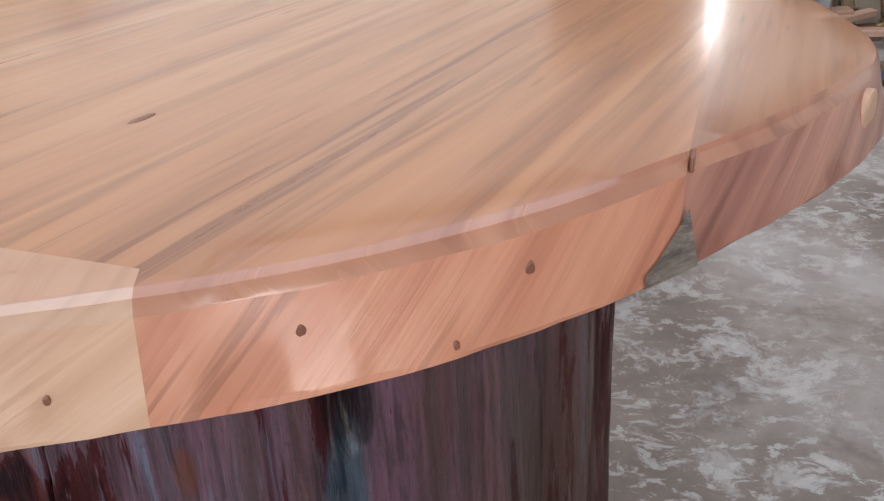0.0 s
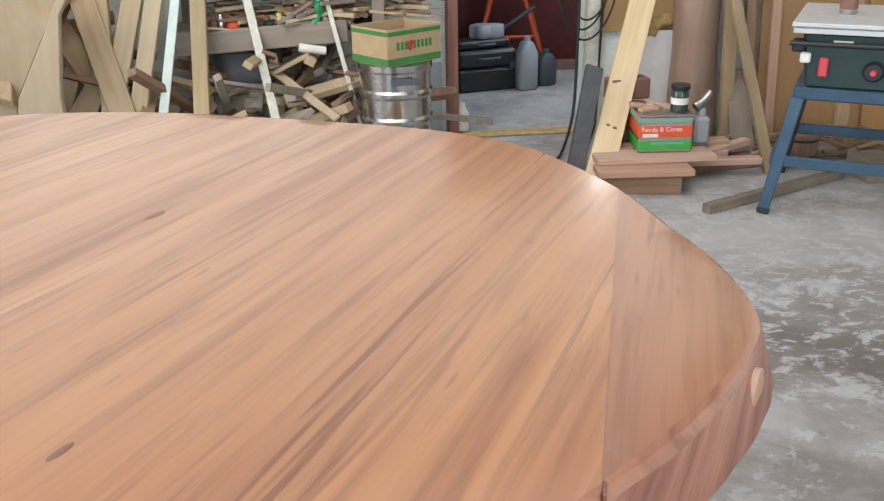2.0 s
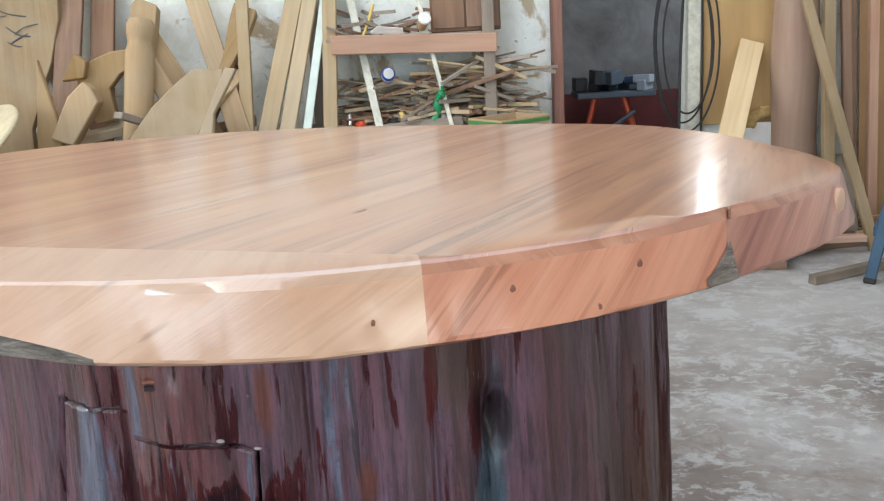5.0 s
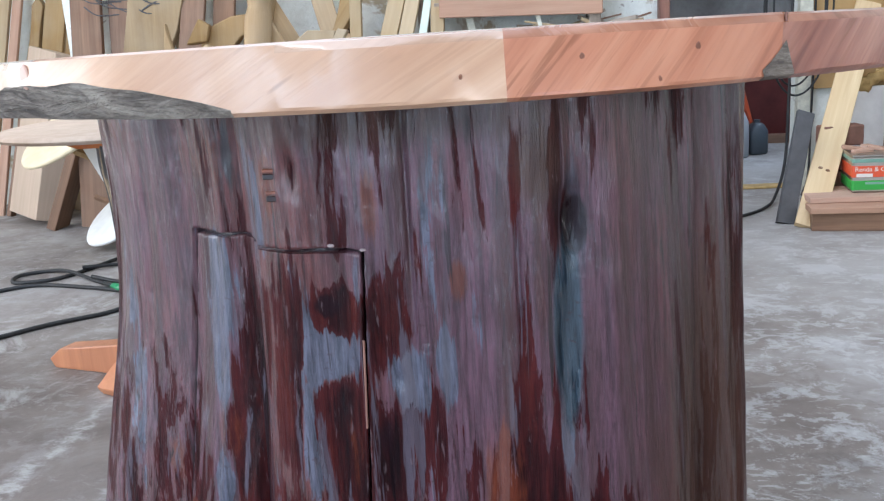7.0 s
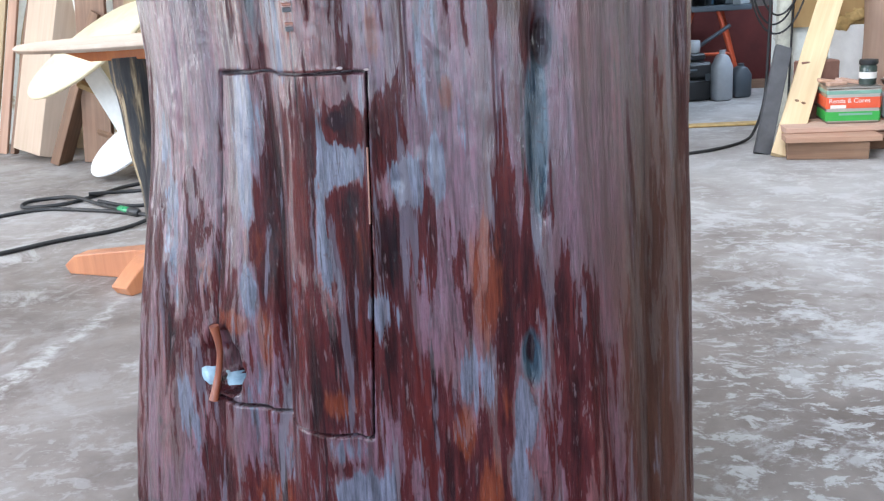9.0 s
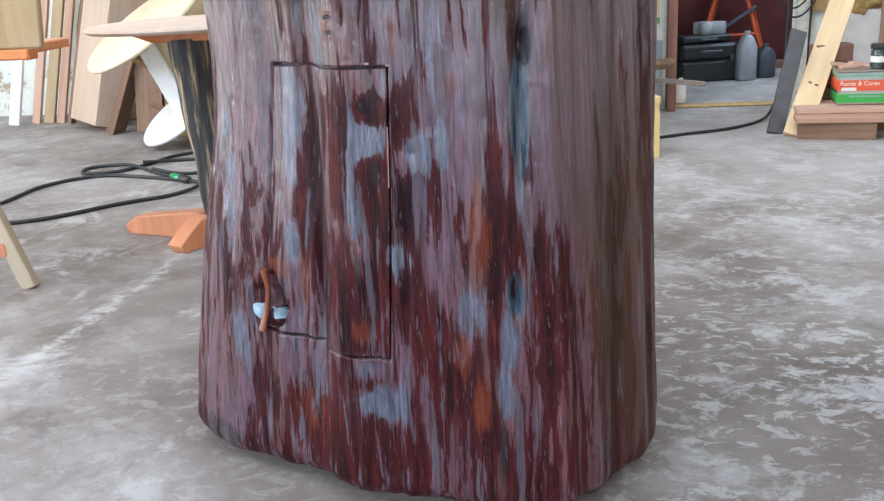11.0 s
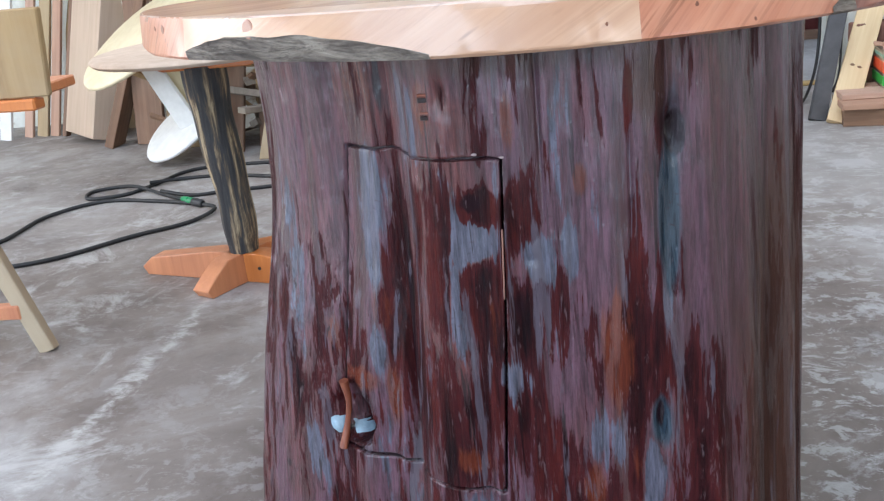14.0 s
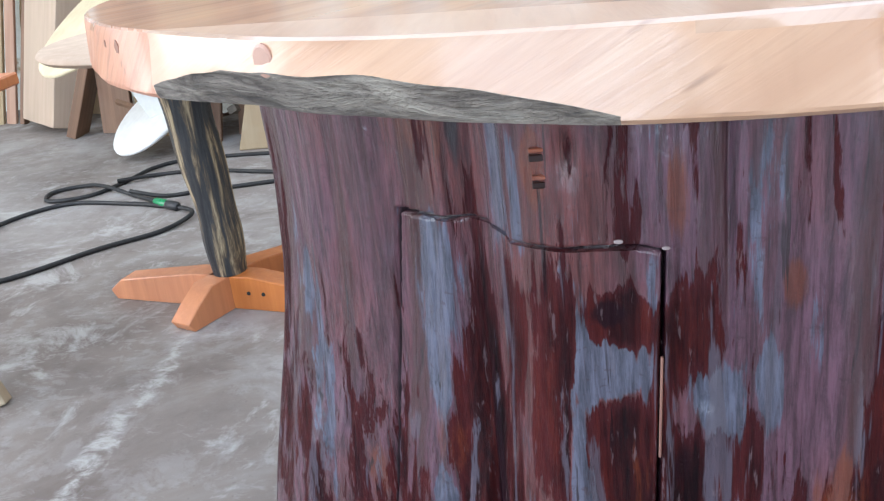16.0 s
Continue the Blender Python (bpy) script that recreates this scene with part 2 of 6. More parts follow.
def trunk_wood():
    """Torn dark red wood under a ragged smooth grey-mauve skin, all of it varnished; some reflections are coloured in.
    """
    m = Mat("varnished_trunk", 0.3)
    v = m.coords((1, 1, 1), shift=False)
    sep = m.node("ShaderNodeSeparateXYZ")
    m.link(v, sep.inputs[0])

    def layers(name):
        at = m.node("ShaderNodeAttribute")
        at.attribute_name = name
        xyz = m.node("ShaderNodeSeparateXYZ")
        m.link(at.outputs["Vector"], xyz.inputs[0])
        return xyz.outputs["X"], xyz.outputs["Y"], xyz.outputs["Z"]

    skin, slate_sheen, rust = layers("skin_sheen_rust")
    dark_and_shade, teal, brown = layers("shade_teal_brown")
    teeth = m.noise(m.coords((60, 60, 5.5), shift=False), 1.0, 6, 0.68, 0.25)
    tear = m.noise(m.coords((24, 24, 2.6), shift=False), 1.0, 5, 0.6, 0.35)
    broad = m.noise(m.coords((7, 7, 2.2), shift=False), 1.0, 3, 0.5, 0.3)
    fibre = m.noise(m.coords((150, 150, 11.0), shift=False), 1.0, 6, 0.72, 0.2)
    hatch = m.noise(m.coords((90, 90, 130), (0, 12, 0), shift=False), 1.0, 4, 0.7)
    ragged = m.math("ADD", m.math("MULTIPLY", m.math("SUBTRACT", teeth, 0.5), 3.6), m.math("MULTIPLY", m.math("SUBTRACT", tear, 0.5), 3.4))
    # raw wood: wine red with rusty heartwood
    raw = m.ramp(m.math("ADD", m.math("MULTIPLY", tear, 0.6), m.math("MULTIPLY", fibre, 0.4)),
                 [(0.36, (0.006, 0.0015, 0.003)), (0.47, (0.024, 0.004, 0.005)), (0.56, (0.062, 0.009, 0.008)), (0.70, (0.120, 0.022, 0.015))])
    orange = m.ramp(fibre, [(0.30, (0.070, 0.013, 0.007)), (0.55, (0.125, 0.027, 0.012)), (0.75, (0.165, 0.044, 0.020))])
    # smooth skin: pink where thin, mauve; blue-grey where sky reflection is painted in
    pink = m.ramp(fibre, [(0.38, (0.044, 0.008, 0.009)), (0.60, (0.135, 0.035, 0.035))])
    mauve = m.ramp(fibre, [(0.38, (0.040, 0.014, 0.023)), (0.60, (0.124, 0.052, 0.078))])
    coat = m.mix(m.span(broad, 0.38, 0.55), pink, mauve)
    strip = m.noise(m.coords((21, 21, 0.5), shift=False), 1.0, 4, 0.6, 0.2)
    coat = m.mix(m.span(strip, 0.50, 0.62, 0.0, 0.75), coat, (0.040, 0.011, 0.010))
    grey = m.ramp(fibre, [(0.38, (0.036, 0.039, 0.058)), (0.61, (0.116, 0.122, 0.172))])
    thick = m.math("ADD", m.math("ADD", slate_sheen, m.span(strip, 0.47, 0.36, 0.0, 0.30)), m.math("MULTIPLY", ragged, 0.46))
    coat = m.mix(m.span(thick, 0.42, 0.52, 0.0, 0.92), coat, grey)
    cover = m.math("ADD", m.math("ADD", skin, m.math("MULTIPLY", slate_sheen, 1.1)), ragged)
    film = m.span(cover, -0.05, 0.06)
    thin = m.span(cover, -0.70, 0.05, 0.0, 0.60)
    c = m.mix(thin, raw, (0.072, 0.015, 0.018))
    c = m.mix(film, c, coat)
    heart = m.span(m.math("ADD", rust, m.math("MULTIPLY", ragged, 0.55)), 0.42, 0.70, 0.0, 0.85)
    c = m.mix(heart, c, orange)
    # brown flank and top band; the band's colour includes the slab's shade
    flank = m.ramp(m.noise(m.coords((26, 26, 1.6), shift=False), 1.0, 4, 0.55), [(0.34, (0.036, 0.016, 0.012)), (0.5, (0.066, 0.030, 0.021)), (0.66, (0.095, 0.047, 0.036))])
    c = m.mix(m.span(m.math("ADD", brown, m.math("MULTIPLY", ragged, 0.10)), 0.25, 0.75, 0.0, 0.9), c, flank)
    c = m.mix(m.span(m.math("ADD", teal, m.math("MULTIPLY", ragged, 0.20)), 0.36, 0.62, 0.0, 0.92), c, m.ramp(fibre, [(0.35, (0.012, 0.024, 0.036)), (0.65, (0.050, 0.085, 0.115))]))
    # dark spots, with the shade of hollows and the door groove mixed in as colour
    c = m.mix(m.span(m.math("ADD", dark_and_shade, m.math("MULTIPLY", ragged, 0.26)), 0.40, 0.60, 0.0, 0.92), c, (0.012, 0.003, 0.006))
    # hairline cracks, chips and saw scratches
    c = m.mix(m.span(m.noise(m.coords((62, 62, 3.2), shift=False), 1.0, 4, 0.6, 0.4), 0.635, 0.665, 0.0, 0.85), c, (0.012, 0.004, 0.006))
    chips = m.math("MULTIPLY", m.span(hatch, 0.59, 0.65, 0.0, 0.45), m.span(tear, 0.44, 0.54))
    c = m.mix(chips, c, (0.036, 0.010, 0.014))
    drip = m.span(m.noise(m.coords((48, 48, 1.9), shift=False), 1.0, 5, 0.62, 0.3), 0.575, 0.605, 0.0, 0.75)
    c = m.mix(m.math("MULTIPLY", drip, m.span(skin, 0.35, -0.15, 0.15, 1.0)), c, m.mix(broad, (0.070, 0.050, 0.062), (0.130, 0.118, 0.150)))
    nick = m.noise(m.coords((150, 150, 22), shift=False), 1.0, 4, 0.7, 0.2)
    c = m.mix(m.math("MULTIPLY", m.span(nick, 0.61, 0.66, 0.0, 0.38), m.span(film, 0.0, 1.0, 1.0, 0.35)), c, (0.210, 0.150, 0.160))
    m.colour(c)
    m.set("Roughness", m.math("ADD", 0.30, m.math("MULTIPLY", fibre, 0.20)))
    m.set("Specular IOR Level", m.span(film, 0.0, 1.0, 0.08, 0.34))
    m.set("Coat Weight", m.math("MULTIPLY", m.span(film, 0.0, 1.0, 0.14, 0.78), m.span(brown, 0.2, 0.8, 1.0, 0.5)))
    m.b.inputs["Coat Roughness"].default_value = 0.08
    h = m.math("ADD", m.math("MULTIPLY", tear, 0.7), m.math("ADD", m.math("MULTIPLY", fibre, 0.35), m.math("MULTIPLY", hatch, 0.10)))
    h = m.math("ADD", h, m.math("MULTIPLY", film, 0.16))
    bp = m.node("ShaderNodeBump", Strength=0.8, Distance=0.010)
    m.link(h, bp.inputs["Height"])
    m.link(bp.outputs["Normal"], m.b.inputs["Normal"])
    lump = m.noise(m.coords((30, 30, 12), shift=False), 1.0, 4, 0.55, 0.5)
    wave = m.node("ShaderNodeBump", Strength=0.65, Distance=0.010)
    m.link(m.math("ADD", lump, m.math("ADD", m.math("MULTIPLY", teeth, 0.5), m.math("ADD", m.math("MULTIPLY", film, 0.15), m.math("MULTIPLY", fibre, 0.22)))), wave.inputs["Height"])
    m.link(wave.outputs["Normal"], m.b.inputs["Coat Normal"])
    return m.m


M_TRUNK = trunk_wood()
M_SPLINTER = wood("rusty_splinter", (0.30, 0.085, 0.035), (0.15, 0.035, 0.016), 0.35, 60, 4, 0.02)
M_DAB = plain("pale_dab", (0.36, 0.28, 0.27), 0.3)
M_CHAR = plain("dark_notch", (0.020, 0.006, 0.005), 0.3)
# pale colour that imitates sky reflected at the hole's floor
M_HOLE_GLINT = plain("pale_hole_glint", (0.34, 0.46, 0.55), 0.12, 0, 0.4, 60, 0.3)

# setting
_m = Mat("worn_concrete", 0.6)
_v = _m.coords((1, 1, 1), shift=False)
_a = _m.noise(_v, 1.5, 6, 0.62, 0.4)
_b = _m.noise(_v, 7.0, 6, 0.65, 0.8)
_c = _m.noise(_v, 60.0, 3, 0.6)
_col = _m.ramp(_a, [(0.34, (0.135, 0.106, 0.090)), (0.5, (0.225, 0.192, 0.168)), (0.66, (0.375, 0.355, 0.338))])
_sx = _m.node("ShaderNodeSeparateXYZ")
_m.link(_v, _sx.inputs[0])
_zone = _m.math("MULTIPLY", _m.span(_sx.outputs["X"], -0.6, 0.6, 0.35, 1.0), _m.span(_m.noise(_v, 0.9, 2), 0.36, 0.52, 0.15, 1.0))
_flake = _m.noise(_m.coords((1, 1.5, 1), (0, 0, 25), shift=False), 14.0, 8, 0.72, 0.5)
_col = _m.mix(_m.math("MULTIPLY", _m.span(_flake, 0.53, 0.58, 0.0, 0.85), _zone), _col, (0.46, 0.45, 0.435))
_col = _m.mix(_m.span(_b, 0.60, 0.70, 0.0, 0.5), _col, (0.16, 0.13, 0.11))
_col = _m.mix(_m.span(_c, 0.62, 0.75, 0.0, 0.35), _col, (0.10, 0.085, 0.07))
_dust = _m.math("MULTIPLY", _m.span(_sx.outputs["Y"], 2.2, 3.2, 0.0, 0.75), _m.math("MULTIPLY", _m.span(_sx.outputs["X"], -1.3, -0.2, 0.3, 1.0), _m.span(_m.noise(_v, 2.3, 4), 0.3, 0.6, 0.4, 1.0)))
_col = _m.mix(_dust, _col, (0.46, 0.45, 0.43))
_line = _m.math("ABSOLUTE", _m.math("ADD", _m.math("ADD", _sx.outputs["X"], _m.math("MULTIPLY", _sx.outputs["Y"], -0.04)), _m.math("ADD", 1.41, _m.math("MULTIPLY", _m.math("SUBTRACT", _b, 0.5), 0.22))))
_reach = _m.math("MULTIPLY", _m.span(_sx.outputs["Y"], 0.2, 0.5), _m.span(_sx.outputs["Y"], 2.9, 2.4))
_col = _m.mix(_m.math("MULTIPLY", _m.math("MULTIPLY", _m.span(_line, 0.006, 0.035, 0.55, 0.0), _reach), _m.span(_flake, 0.42, 0.56, 0.0, 1.0)), _col, (0.56, 0.55, 0.52))
_spl = _m.math("MULTIPLY", _m.span(_m.noise(_v, 3.1, 6, 0.7, 0.6), 0.55, 0.64, 0.0, 0.55), _m.span(_sx.outputs["X"], -0.2, -0.8))
_col = _m.mix(_spl, _col, (0.55, 0.54, 0.52))
_pale = _m.math("MULTIPLY", _m.span(_m.noise(_v, 4.6, 8, 0.74, 0.4), 0.53, 0.59, 0.0, 0.6), _m.span(_sx.outputs["X"], 0.0, 0.7, 0.25, 1.0))
_col = _m.mix(_pale, _col, (0.50, 0.495, 0.49))
_oil = _m.noise(_v, 2.1, 6, 0.68, 0.6)
_col = _m.mix(_m.span(_oil, 0.60, 0.68, 0.0, 0.55), _col, (0.105, 0.085, 0.075))
_m.colour(_col)
_m.set("Roughness", _m.span(_b, 0.3, 0.7, 0.48, 0.8))
_m.bump(_m.math("ADD", _m.math("MULTIPLY", _flake, 0.6), _m.math("MULTIPLY", _c, 0.3)), 0.3, 0.006)
M_FLOOR = _m.m

_m = Mat("peeling_limewash", 0.85)
_v = _m.coords((1, 1, 1), shift=False)
_a = _m.noise(_v, 2.4, 6, 0.65, 0.5)
_b = _m.noise(_v, 16.0, 6, 0.7, 0.5)
_col = _m.ramp(_b, [(0.3, (0.72, 0.73, 0.66)), (0.55, (0.83, 0.85, 0.79)), (0.75, (0.88, 0.89, 0.85))])
_col = _m.mix(_m.span(_a, 0.57, 0.62), _col, (0.46, 0.37, 0.25))
_col = _m.mix(_m.span(_b, 0.62, 0.68, 0.0, 0.8), _col, (0.36, 0.31, 0.25))
_m.colour(_col)
_m.bump(_m.math("ADD", _a, _b), 0.5, 0.012)
M_WALL = _m.m
M_ROOF = plain("roof_sheet", (0.30, 0.28, 0.26), 0.7)
_m = Mat("raw_cement", 0.9)
_v = _m.coords((1, 1, 1), shift=False)
_a = _m.noise(_v, 3.0, 7, 0.7, 0.4)
_m.colour(_m.ramp(_a, [(0.3, (0.10, 0.085, 0.075)), (0.6, (0.20, 0.18, 0.165)), (0.8, (0.27, 0.25, 0.24))]))
_m.bump(_a, 0.5, 0.02)
M_CEMENT = _m.m
M_RED = plain("dark_red_paint", (0.13, 0.018, 0.014), 0.6, 0, 0.4, 6)
M_JAMB = wood("red_brown_jamb", (0.30, 0.13, 0.08), (0.14, 0.055, 0.04), 0.6)
M_WHITEWOOD = plain("chipped_white_paint", (0.70, 0.68, 0.56), 0.6, 0, 0.35, 30, 0.3)
M_PINE = wood("pine", (0.74, 0.58, 0.33), (0.58, 0.40, 0.19), 0.6, 26, 1.2, 0.05)
M_TAN = wood("sawn_tan", (0.42, 0.285, 0.135), (0.29, 0.18, 0.078), 0.8, 24, 1.4, 0.18, 0.28)
M_FAWN = wood("fawn_panel", (0.57, 0.43, 0.31), (0.44, 0.31, 0.21), 0.75, 18, 1.0, 0.05, 0.2)
M_OLIVE = wood("aged_olive_wood", (0.32, 0.22, 0.105), (0.20, 0.13, 0.06), 0.75, 20, 1.2, 0.1, 0.25)
M_DUSTY = wood("dusty_blank", (0.44, 0.345, 0.225), (0.33, 0.245, 0.15), 0.85, 14, 1.0, 0.08, 0.6)
M_TANPALE = wood("sawn_pale", (0.50, 0.38, 0.225), (0.37, 0.265, 0.145), 0.8, 24, 1.4, 0.14, 0.35)
M_PINK = wood("sawn_pinkish", (0.54, 0.34, 0.24), (0.38, 0.21, 0.14), 0.75, 30, 1.4, 0.16, 0.15)
M_BROWN = wood("aged_brown", (0.26, 0.14, 0.075), (0.13, 0.065, 0.035), 0.7, 28, 1.5, 0.2, 0.1)
M_GREYWOOD = wood("grey_wood", (0.30, 0.25, 0.20), (0.17, 0.135, 0.105), 0.85, 30, 1.5, 0.25, 0.3)
M_DARKPLANK = plain("dark_grey_board", (0.085, 0.085, 0.09), 0.7, 0, 0.3)
M_CREAM = wood("cream_plywood", (0.74, 0.66, 0.46), (0.60, 0.50, 0.32), 0.55, 16, 1.0, 0.03)
M_OFFWHITE = plain("off_white_board", (0.83, 0.83, 0.80), 0.55)
M_ORANGE = wood("orange_varnish", (0.62, 0.23, 0.075), (0.45, 0.14, 0.045), 0.4, 26, 1.5, 0.05)
M_HARD = wood("hardboard", (0.40, 0.23, 0.10), (0.30, 0.165, 0.07), 0.7, 8, 0.6, 0.1)
M_LOG = wood("smooth_log", (0.40, 0.26, 0.18), (0.22, 0.13, 0.09), 0.7, 12, 0.8, 0.05, 0.2)
M_CARD = plain("cardboard", (0.44, 0.31, 0.17), 0.8, 0, 0.12)
M_GREENINK = plain("green_ink", (0.05, 0.20, 0.05), 0.7)
M_REDINK = plain("red_ink", (0.45, 0.05, 0.03), 0.7)
M_STEEL = plain("brushed_steel", (0.55, 0.55, 0.54), 0.22, 1.0, 0.2)
M_TINSIDE = plain("tin", (0.5, 0.48, 0.45), 0.35, 1.0)
M_CANRED = plain("orange_red_print", (0.72, 0.10, 0.035), 0.4)
M_CANGREEN = plain("bright_green_print", (0.045, 0.38, 0.06), 0.4)
M_CANTEAL = plain("pale_teal_print", (0.20, 0.38, 0.30), 0.4)
M_INKWHITE = plain("white_print", (0.80, 0.76, 0.70), 0.5)
M_BLACK = plain("black_plastic", (0.022, 0.023, 0.025), 0.45)
M_RUBBER = plain("black_rubber", (0.018, 0.018, 0.018), 0.6)
M_JUG = plain("translucent_grey_jug", (0.36, 0.38, 0.40), 0.4)
M_DKJUG = plain("dark_blue_grey_jug", (0.07, 0.085, 0.10), 0.45)
M_LADDER = plain("orange_red_paint", (0.55, 0.09, 0.03), 0.45)
M_SAWBLUE = plain("blue_enamel", (0.040, 0.088, 0.145), 0.4, 0, 0.3)
M_SAWGREEN = plain("dark_green_casing", (0.018, 0.042, 0.040), 0.4)
M_SAWTOP = plain("cast_aluminium", (0.62, 0.63, 0.62), 0.4, 0.3)
M_SAWRED = plain("red_switch", (0.62, 0.07, 0.08), 0.4)
M_YELLOW = plain("yellow_block", (0.66, 0.48, 0.14), 0.6)
M_CRATE = plain("yellow_plastic", (0.74, 0.53, 0.22), 0.4, 0, 0.2, 20)
M_GREENPLASTIC = plain("green_plastic", (0.02, 0.25, 0.09), 0.3)
M_BLUEPLASTIC = plain("blue_plastic", (0.02, 0.08, 0.40), 0.35)
M_BRICK = plain("brick_brown", (0.24, 0.12, 0.085), 0.8, 0, 0.3, 20, 0.4)
M_FOAM = plain("yellowed_foam", (0.58, 0.40, 0.16), 0.9, 0, 0.5, 18, 0.7)
_m = Mat("clear_glass", 0.05)
_m.b.inputs["Transmission Weight"].default_value = 0.9
_m.colour((0.75, 0.8, 0.78))
M_GLASS = _m.m
_m = Mat("charred_post", 0.7)
_v = _m.coords((34, 34, 2.4), shift=False)
_g = _m.noise(_v, 1.0, 6, 0.65, 0.25)
_m.colour(_m.ramp(_g, [(0.35, (0.012, 0.012, 0.014)), (0.50, (0.040, 0.038, 0.038)), (0.555, (0.12, 0.085, 0.05)), (0.64, (0.42, 0.32, 0.19))]))
_m.bump(_g, 0.7, 0.01)
M_POST = _m.m


# ---- mesh helpers ----
def mesh_of(bm, name, smooth=None):
    me = bpy.data.meshes.new(name)
    bm.to_mesh(me)
    bm.free()
    if smooth is not None:
        me.polygons.foreach_set("use_smooth", [True] * len(me.polygons))
        me.set_sharp_from_angle(angle=radians(smooth))
    return me


def part(name, bm, material, parent, label="", smooth=None, kind="", pose_of=None):
    ob = new(name, mesh_of(bm, name, smooth))
    ob.data.materials.append(material)
    ob.parent = parent
    if pose_of is not None:
        ob.matrix_local = pose_of
    return tagged(ob, label, "", "", kind)


def thing(name, label, category, group="", m=None):
    ob = new(name)
    ob.empty_display_size = 0.05
    if m is not None:
        ob.matrix_world = m
    return tagged(ob, label, category, group)


def single(name, bm, material, label, category, group="", kind="", m=None, smooth=None):
    ob = new(name, mesh_of(bm, name, smooth))
    ob.data.materials.append(material)
    if m is not None:
        ob.matrix_world = m
    return tagged(ob, label, category, group, kind)


def box(sx, sy, sz, bevel=0.004, at=(0, 0, 0), bm=None, rot=None):
    """A bevelled box whose base centre is at `at`."""
    own = bmesh.new()
    m = Matrix.Translation(Vector(at)) @ (rot or Matrix.Identity(4)) @ Matrix.Translation((0, 0, sz / 2)) @ Matrix.Diagonal((sx, sy, sz, 1))
    bmesh.ops.create_cube(own, size=1, matrix=m)
    if bevel:
        bmesh.ops.bevel(own, geom=own.edges[:], offset=bevel, segments=1, affect="EDGES", profile=0.5)
    if bm is None:
        return own
    me = bpy.data.meshes.new("tmp")
    own.to_mesh(me)
    own.free()
    bm.from_mesh(me)
    bpy.data.meshes.remove(me)
    return bm


def frame_along(p0, p1, side=(1, 0, 0)):
    """A pose at p0 with local Z towards p1 and local X near `side`."""
    p0, p1 = Vector(p0), Vector(p1)
    z = (p1 - p0).normalized()
    y = z.cross(Vector(side)).normalized()
    x = y.cross(z).normalized()
    return Matrix.Translation(p0) @ Matrix((x, y, z)).transposed().to_4x4()


def outline(points, depth, bevel=0.003):
    """A board cut to an outline in local X and Z, with its thickness along Y."""
    bm = bmesh.new()
    f = bm.faces.new([bm.verts.new((x, -depth / 2, z)) for x, z in points])
    r = bmesh.ops.extrude_face_region(bm, geom=[f])
    bmesh.ops.translate(bm, vec=(0, depth, 0), verts=[v for v in r["geom"] if isinstance(v, bmesh.types.BMVert)])
    bmesh.ops.recalc_face_normals(bm, faces=bm.faces[:])
    if bevel:
        sharp = [e for e in bm.edges if len(e.link_faces) == 2 and e.calc_face_angle(0) > 0.7]
        bmesh.ops.bevel(bm, geom=sharp, offset=bevel, segments=1, affect="EDGES")
    return bm


def smooth_path(pts, n=8):
    """Catmull-Rom through the points."""
    p = [Vector(q) for q in pts]
    p = [p[0] * 2 - p[1]] + p + [p[-1] * 2 - p[-2]]
    out = []
    for i in range(1, len(p) - 2):
        for k in range(n):
            t = k / n
            a, b, c, d = p[i - 1:i + 3]
            out.append(0.5 * (2 * b + (c - a) * t + (2 * a - 5 * b + 4 * c - d) * t * t + (3 * b - a - 3 * c + d) * t ** 3))
    return out + [p[-2]]


def tube(pts, radius, sides=8, n=8, radii=None):
    path = smooth_path(pts, n) if n else [Vector(q) for q in pts]
    bm = bmesh.new()
    rings = []
    up = Vector((0.13, 0.21, 0.97))
    for i, q in enumerate(path):
        d = (path[min(i + 1, len(path) - 1)] - path[max(i - 1, 0)]).normalized()
        u = d.cross(up)
        u = (d.cross(Vector((1, 0, 0))) if u.length < 0.05 else u).normalized()
        w = d.cross(u)
        r = radii(i / (len(path) - 1)) if radii else radius
        rings.append([bm.verts.new(q + r * (math.cos(a) * u + math.sin(a) * w)) for a in [k * math.tau / sides for k in range(sides)]])
    for a, b in zip(rings, rings[1:]):
        for k in range(sides):
            bm.faces.new((a[k], a[(k + 1) % sides], b[(k + 1) % sides], b[k]))
    bm.faces.new(rings[0][::-1])
    bm.faces.new(rings[-1])
    bmesh.ops.recalc_face_normals(bm, faces=bm.faces[:])
    return bm


def lathe(profile, sides=32):
    bm = bmesh.new()
    rings = [[bm.verts.new((r * math.cos(k * math.tau / sides), r * math.sin(k * math.tau / sides), z)) for k in range(sides)] for r, z in profile]
    for a, b in zip(rings, rings[1:]):
        for k in range(sides):
            bm.faces.new((a[k], a[(k + 1) % sides], b[(k + 1) % sides], b[k]))
    bm.faces.new(rings[0][::-1])
    bm.faces.new(rings[-1])
    return bm


